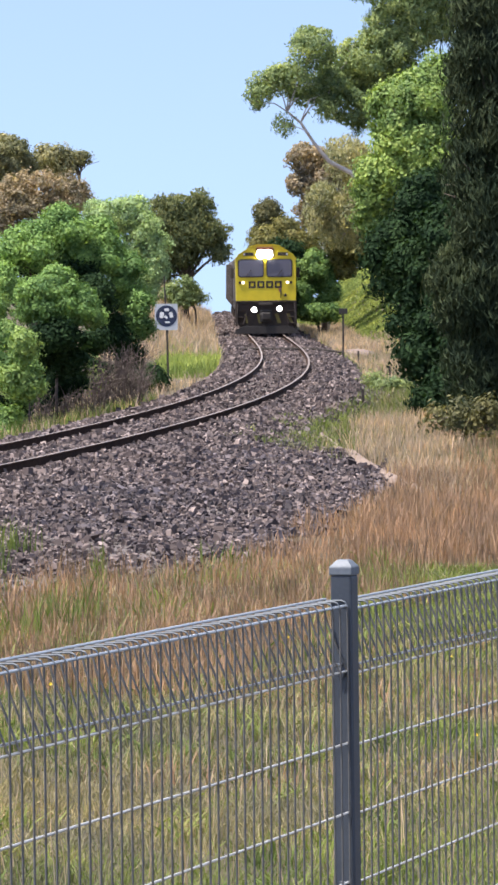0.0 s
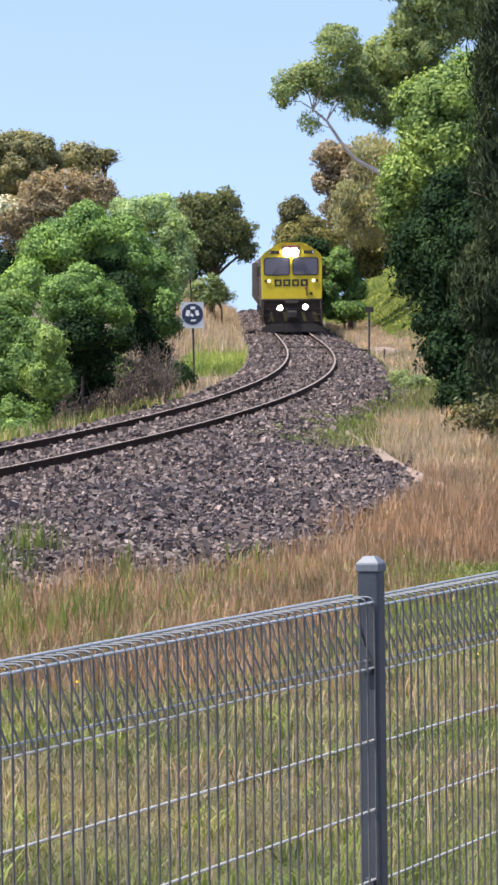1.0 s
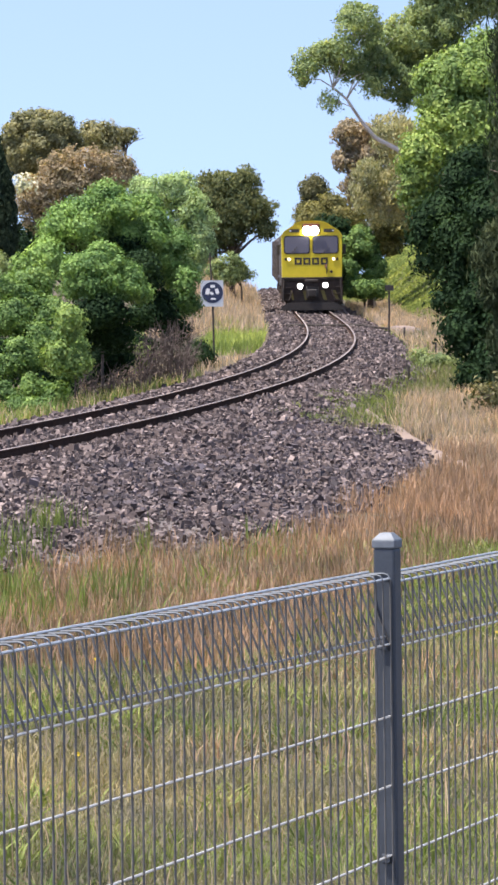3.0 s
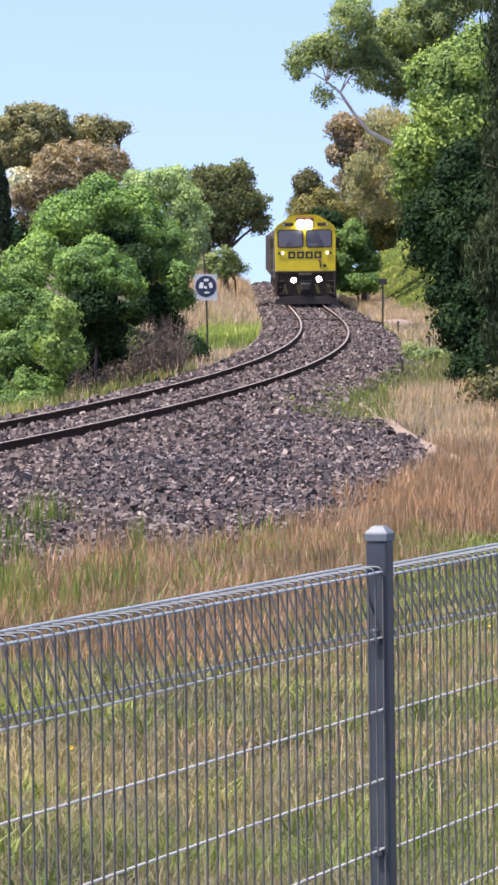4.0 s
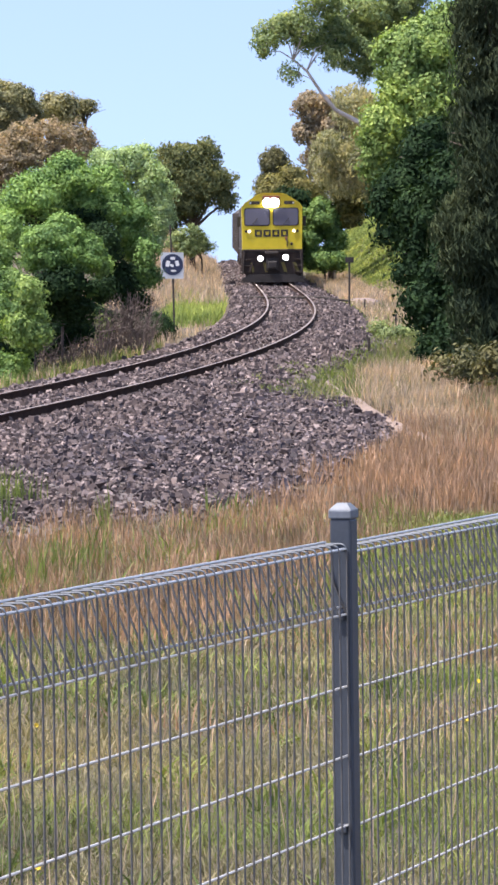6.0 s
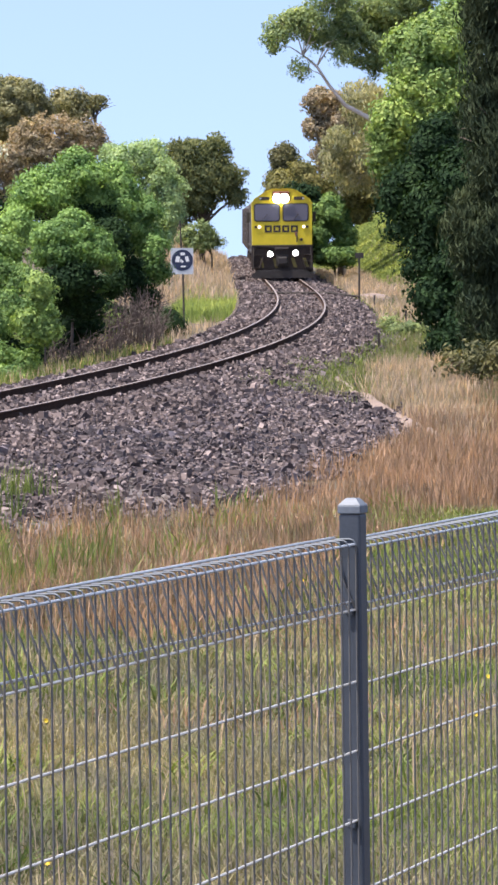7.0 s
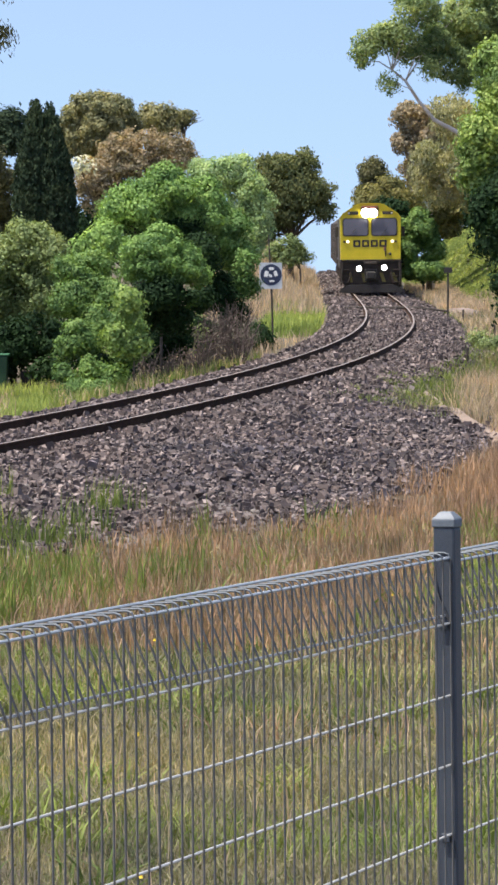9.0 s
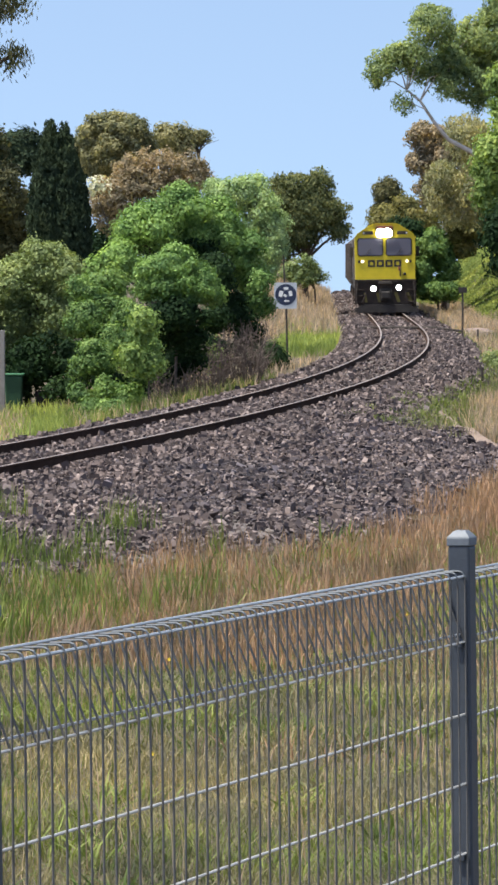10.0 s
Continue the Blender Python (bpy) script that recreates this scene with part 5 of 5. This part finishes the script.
for ax, az, w, h, turn in ((0.01, 0.20, 0.18, 0.11, 0), (-0.15, 0.03, 0.15, 0.24, 12), (0.15, 0.04, 0.13, 0.22, -15), (0.03, -0.20, 0.20, 0.07, 0), (-0.02, -0.03, 0.14, 0.10, 35)):
    bm = prism(bmesh.new(), rounded(0, 0, w * 0.85, h * 0.8, 0.025, 2), -0.072, -0.0665)
    bmesh.ops.rotate(bm, cent=(0, 0, 0), matrix=Matrix.Rotation(radians(turn), 3, "Y"), verts=bm.verts)
    bmesh.ops.translate(bm, vec=(-0.02 + ax, 0, 2.13 + az), verts=bm.verts)
    part("white_mark", bm, WHITE, disc, "white symbol piece")

mx, my = 4.30, 149.0
mz = float(ground(mx, my))
marker = empty("marker_post", (mx, my, mz), "thin dark marker post with a small dark plate", "marker post")
bm = bmesh.new()
tube(bm, [(0, 0, -0.1), (0.01, 0, 1.0), (0, 0, 1.95)], 0.04, 8)
part("post", bm, POLE, marker)
bm = bmesh.new()
box(bm, (-0.16, -0.06, 1.76), (0.18, -0.04, 1.98), 0.01)
part("plate", bm, LOCO_DARK, marker, "small dark plate")

# pegs on the verge
for x, y, h in ((4.62, 140, 0.55), (3.35, 98, 0.42), (5.05, 122, 0.5)):
    peg = empty("marker_peg", (x, y, float(ground(x, y))), "short grey marker peg on the verge", "marker peg", "pegs on the verge")
    bm = bmesh.new()
    box(bm, (-0.035, -0.035, -0.1), (0.035, 0.035, h), 0.008)
    part("peg", bm, POLE, peg)

# pipe across the track
pipe_y = 152.0
bm = bmesh.new()
tube(bm, [(float(track_x(pipe_y)) + e, pipe_y + 0.02 * e, float(track_z(pipe_y)) - 0.10 + (0.03 if abs(e) < 2 else -0.12)) for e in (-1.6, -0.6, 0.4, 1.4, 2.6)], 0.05, 8)
pipe = new("crossing_pipe", bpy.data.meshes.new("crossing_pipe"))
bm.to_mesh(pipe.data)
bm.free()
pipe.data.materials.append(POLE)
tagged(pipe, "dark conduit laid across the track", "pipe")


# ---- dead twigs and low growth ----
TWIG = plain("dead_twig", (0.06, 0.045, 0.038), (0.15, 0.115, 0.098), 0.9, 0, 5, 40, 0.3)


def twigs(foot, n, spread, tall, seed, label):
    x, y = foot
    ob = empty("dead_shrub", (x, y, float(ground(x, y)) - 0.05), label, "shrub", "dead growth by the track")
    rng = random.Random(seed)
    bm = bmesh.new()
    for _ in range(n):
        bx, by = rng.uniform(-spread, spread), rng.uniform(-0.6, 0.6)
        h = tall * rng.uniform(0.4, 1.0)
        dx, dy = rng.gauss(0, 0.3), rng.gauss(0, 0.25)
        p1 = Vector((bx + dx * 0.4, by + dy * 0.4, h * 0.5))
        p2 = Vector((bx + dx * 1.1, by + dy, h))
        tube(bm, [(bx, by, 0), p1, p2], [0.014, 0.010, 0.004], 4, False)
        for _ in range(2):
            a = p1.lerp(p2, rng.random() * 0.7)
            tube(bm, [a, a + Vector((rng.gauss(0, 0.3), rng.gauss(0, 0.2), rng.uniform(0.05, 0.4)))], [0.008, 0.003], 3, False)
    tagged(part("twig_tangle", bm, TWIG, ob), kind="stuff")
    return ob


twigs((-2.95, 94.00), 130, 0.55, 1.9, 1, "tangle of bare grey-brown twigs under the shrubs")
twigs((-2.75, 102.00), 50, 0.4, 1.3, 2, "tangle of bare grey-brown twigs by the sign")
twigs((-3.75, 90.00), 90, 0.5, 1.5, 3, "dry stems below the green shrub")
twigs((-4.58, 86.00), 60, 0.6, 1.1, 4, "dry stems below the green shrub")
tree("shrub", (-2.63, 111.00), [((-2.55, 110.00, 0.75), (0.58, 0.53, 0.47)), ((-2.94, 110.00, 0.50), (0.33, 0.31, 0.29))], 5000, 0.11, DEEP_SHADE, "low dark shrub at the foot of the sign", "shrub", trunk=0.03, seed=33)
tree("shrub", (-4.45, 80.2), [((-4.58, 80.2, 1.59), (0.19, 0.32, 0.46)), ((-4.43, 80.2, 0.92), (0.21, 0.27, 0.32)), ((-4.75, 80.0, 1.04), (0.19, 0.28, 0.37))], 4500, 0.09, LIME, "thin yellow-green suckers beside the shrub", "shrub", trunk=0.02, seed=34, shell=0.8, limbs=False)
tree("shrub", (-3.76, 95.00), [((-3.65, 94.00, 1.04), (0.29, 0.39, 0.50))], 1500, 0.11, LIME, "small bright green sprout among twigs", "shrub", trunk=0.02, seed=35, shell=0.8)
tree("shrub", (4.66, 76.00), [((4.66, 76.00, 0.25), (0.40, 0.37, 0.35)), ((5.00, 75.00, 0.38), (0.34, 0.40, 0.46)), ((4.25, 78.00, 0.15), (0.30, 0.27, 0.24))], 1600, 0.11, DUSK, "scrubby low bush at the edge of the trees", "shrub", trunk=0.03, seed=36, shell=0.8)
tree("shrub", (4.66, 110.00), [((4.66, 110.00, 0.58), (0.67, 0.46, 0.25)), ((4.06, 112.00, 0.70), (0.42, 0.31, 0.19))], 2500, 0.09, DULLGREEN, "low green groundcover on the verge", "shrub", trunk=0.02, seed=37, shell=0.8)

# ---- house corner and garden ----
ROOF = plain("zinc_roof", (0.30, 0.34, 0.38), (0.48, 0.52, 0.56), 0.45, 0.3, 2, 20, 0.1)
WALL = plain("dark_weatherboard", (0.035, 0.035, 0.042), (0.08, 0.078, 0.085), 0.8, 0, 2, 30, 0.2)
CEDAR = plain("red_brown_cedar", (0.16, 0.06, 0.03), (0.30, 0.13, 0.07), 0.6, 0, 4, 30, 0.2)
PALING, nt, b = shader("grey_paling", 0.9)
info = nt.nodes.new("ShaderNodeObjectInfo")
own = ramp(nt, info.outputs["Random"], [(0.0, (0.026, 0.024, 0.028)), (0.6, (0.06, 0.05, 0.05)), (1.0, (0.12, 0.095, 0.082))])
nt.links.new(mix(nt, 0.5, own, ramp(nt, noisy(nt, 2.5), [(0.4, (0.018, 0.019, 0.026)), (0.62, (0.12, 0.092, 0.076))])), b.inputs["Base Color"])
bump(nt, b, noisy(nt, 25.0), 0.4, 0.01)
WEATHERED = plain("weathered_grey_timber", (0.16, 0.15, 0.145), (0.30, 0.28, 0.26), 0.85, 0, 3, 25, 0.3)
BIN_LID = plain("faded_green_plastic", (0.03, 0.13, 0.06), (0.06, 0.20, 0.10), 0.5, 0, 6, 40, 0.05)
BIN = plain("green_plastic", (0.012, 0.05, 0.025), (0.03, 0.09, 0.045), 0.5, 0, 6, 40, 0.05)
Y0 = 101.0
gz = float(ground(-10.2, Y0))
house = empty("house", (-10.2, Y0, gz), "dark weatherboard house with a pale metal gable roof", "house")
bm = prism(bmesh.new(), [(-6.4, -0.1), (-6.4, 3.05), (-3.1, 4.55), (0.0, 3.10), (0.0, -0.1)], 0.0, 3.4)
part("wall", bm, WALL, house)
bm = prism(bmesh.new(), [(-3.1, 4.56), (0.02, 3.10), (0.02, 3.21), (-3.1, 4.69), (-6.5, 3.16), (-6.5, 3.06)], -0.35, 3.7)
part("roof", bm, ROOF, house, "pale blue-grey metal roof")
bm = bmesh.new()
box(bm, (-0.46, -0.05, 1.3), (-0.03, -0.003, 2.98), 0.01)
win = part("window", bm, CEDAR, house, "red-brown timber window panel")
for k in range(3):
    bm = bmesh.new()
    box(bm, (-0.42 + 0.13 * k, -0.06, 1.4), (-0.33 + 0.13 * k, -0.0505, 2.88), 0.004)
    part("board", bm, CEDAR, win)
bm = bmesh.new()
box(bm, (0.003, -0.10, 0.0), (0.065, 0.02, 3.05), 0.01)
part("downpipe", bm, WHITE, house, "white downpipe")

pz = float(ground(-9.6, 96))
palings = empty("paling_fence", (-9.6, 96, pz), "weathered dark grey timber paling fence", "fence")
bm = bmesh.new()
box(bm, (-0.05, -0.008, -0.12), (0.05, 0.008, 1.92), 0.003)
pm = bpy.data.meshes.new("paling")
bm.to_mesh(pm)
bm.free()
pm.materials.append(PALING)
for k in range(34):
    o = new("paling", pm)
    o.parent = palings
    o.location = (-3.1 + k * 0.105, random.uniform(-0.006, 0.006), random.uniform(-0.03, 0.03))
    o.rotation_euler = (0, random.gauss(0, 0.008), 0)
for z in (0.35, 1.55):
    bm = bmesh.new()
    box(bm, (-3.2, 0.02, z), (0.45, 0.06, z + 0.08), 0.005)
    part("rail", bm, PALING, palings)
bm = bmesh.new()
box(bm, (0.43, -0.05, -0.15), (0.55, 0.07, 2.25), 0.01)
part("end_post", bm, WEATHERED, palings, "pale grey end post")

bx, by = -9.22, 100.5
binob = empty("wheelie_bin", (bx, by, float(ground(bx, by))), "dark green plastic wheelie bin standing in grass", "bin")
bm = bmesh.new()
box(bm, (-0.25, -0.28, 0.03), (0.25, 0.28, 0.92), 0.04)
for v in bm.verts:
    k = 0.8 + 0.2 * v.co.z
    v.co.x *= k
    v.co.y *= k
part("body", bm, BIN, binob)
bm = bmesh.new()
box(bm, (-0.30, -0.32, 0.925), (0.30, 0.30, 0.99), 0.03)
part("lid", bm, BIN_LID, binob, "faded lighter green lid")
bm = bmesh.new()
tube(bm, [(-0.25, 0.33, 0.9), (0.25, 0.33, 0.9)], 0.018, 8)
part("handle", bm, BIN, binob)
for s in (-1, 1):
    bm = bmesh.new()
    cylinder(bm, (s * 0.22, 0.26, 0.10), (s * 0.27, 0.26, 0.10), 0.10, 16)
    part("wheel", bm, LOCO_DARK, binob)
bx, by = -8.42, 101.0
crate = empty("garden_box", (bx, by, float(ground(bx, by))), "low weathered grey timber box beside the bin", "box")
bm = bmesh.new()
box(bm, (-0.26, -0.2, -0.05), (0.26, 0.2, 0.5), 0.02)
part("box_body", bm, PALING, crate)

# ---- yellow weed flowers ----
PETAL = plain("yellow_petal", (0.6, 0.42, 0.02), (0.8, 0.6, 0.04), 0.6)
bm = bmesh.new()
for k in range(7):
    a = k * math.tau / 7
    c = Vector((math.cos(a), math.sin(a), 0))
    s = Vector((-c.y, c.x, 0))
    vs = [bm.verts.new(p) for p in (Vector((0, 0, 0)), c * 0.006 + s * 0.004 + Vector((0, 0, 0.004)), c * 0.011 + Vector((0, 0, 0.002)), c * 0.006 - s * 0.004 + Vector((0, 0, 0.004)))]
    bm.faces.new(vs)
petals = bpy.data.meshes.new("petals")
bm.to_mesh(petals)
bm.free()
petals.materials.append(PETAL)
bm = bmesh.new()
tube(bm, [(0, 0, -0.25), (0.004, 0, -0.1), (0, 0, 0)], 0.0016, 4)
stalk = bpy.data.meshes.new("stalk")
bm.to_mesh(stalk)
bm.free()
stalk.materials.append(FRESH)
rng = random.Random(5)
for _ in range(11):
    y = rng.uniform(10, 32)
    x = y * rng.uniform(-0.09, 0.07)
    fl = empty("weed_flower", (x, y, float(ground(x, y)) + 0.22), "small yellow weed flower on a thin stalk", "flower", "yellow weed flowers")
    for nm, me in (("petals", petals), ("stalk", stalk)):
        o = new(nm, me)
        o.parent = fl
        if nm == "petals":
            o.rotation_euler = (radians(rng.uniform(30, 70)), 0, rng.uniform(-0.6, 0.6))

# ---- single stones nearest the fence, lying on the bed ----
rng = np.random.default_rng(77)
kinds = []
for k in range(8):
    bm = bmesh.new()
    bmesh.ops.create_icosphere(bm, subdivisions=1, radius=0.5)
    for v in bm.verts:
        v.co = Vector((v.co.x * 1.1, v.co.y * 0.85, v.co.z * 0.7)) * rng.uniform(0.7, 1.2)
    me = bpy.data.meshes.new("stone")
    bm.to_mesh(me)
    bm.free()
    me.materials.append(LOOSE)
    kinds.append(me)
made = 0
while made < 300:
    y = rng.uniform(40.5, 49.5)
    e = rng.uniform(2.0, 6.7)
    if e > toe(y) + 0.3:
        continue
    x = float(track_x(y)) + e
    o = new("stone", kinds[made % 8])
    o.parent = bed
    sz = rng.uniform(0.07, 0.13)
    o.location = (x, y, float(ground(x, y)) + 0.02 + 0.22 * sz)
    o.scale = (sz, sz, sz)
    o.rotation_euler = (rng.normal() * 0.3, rng.normal() * 0.3, rng.uniform(0, 6.28))
    made += 1
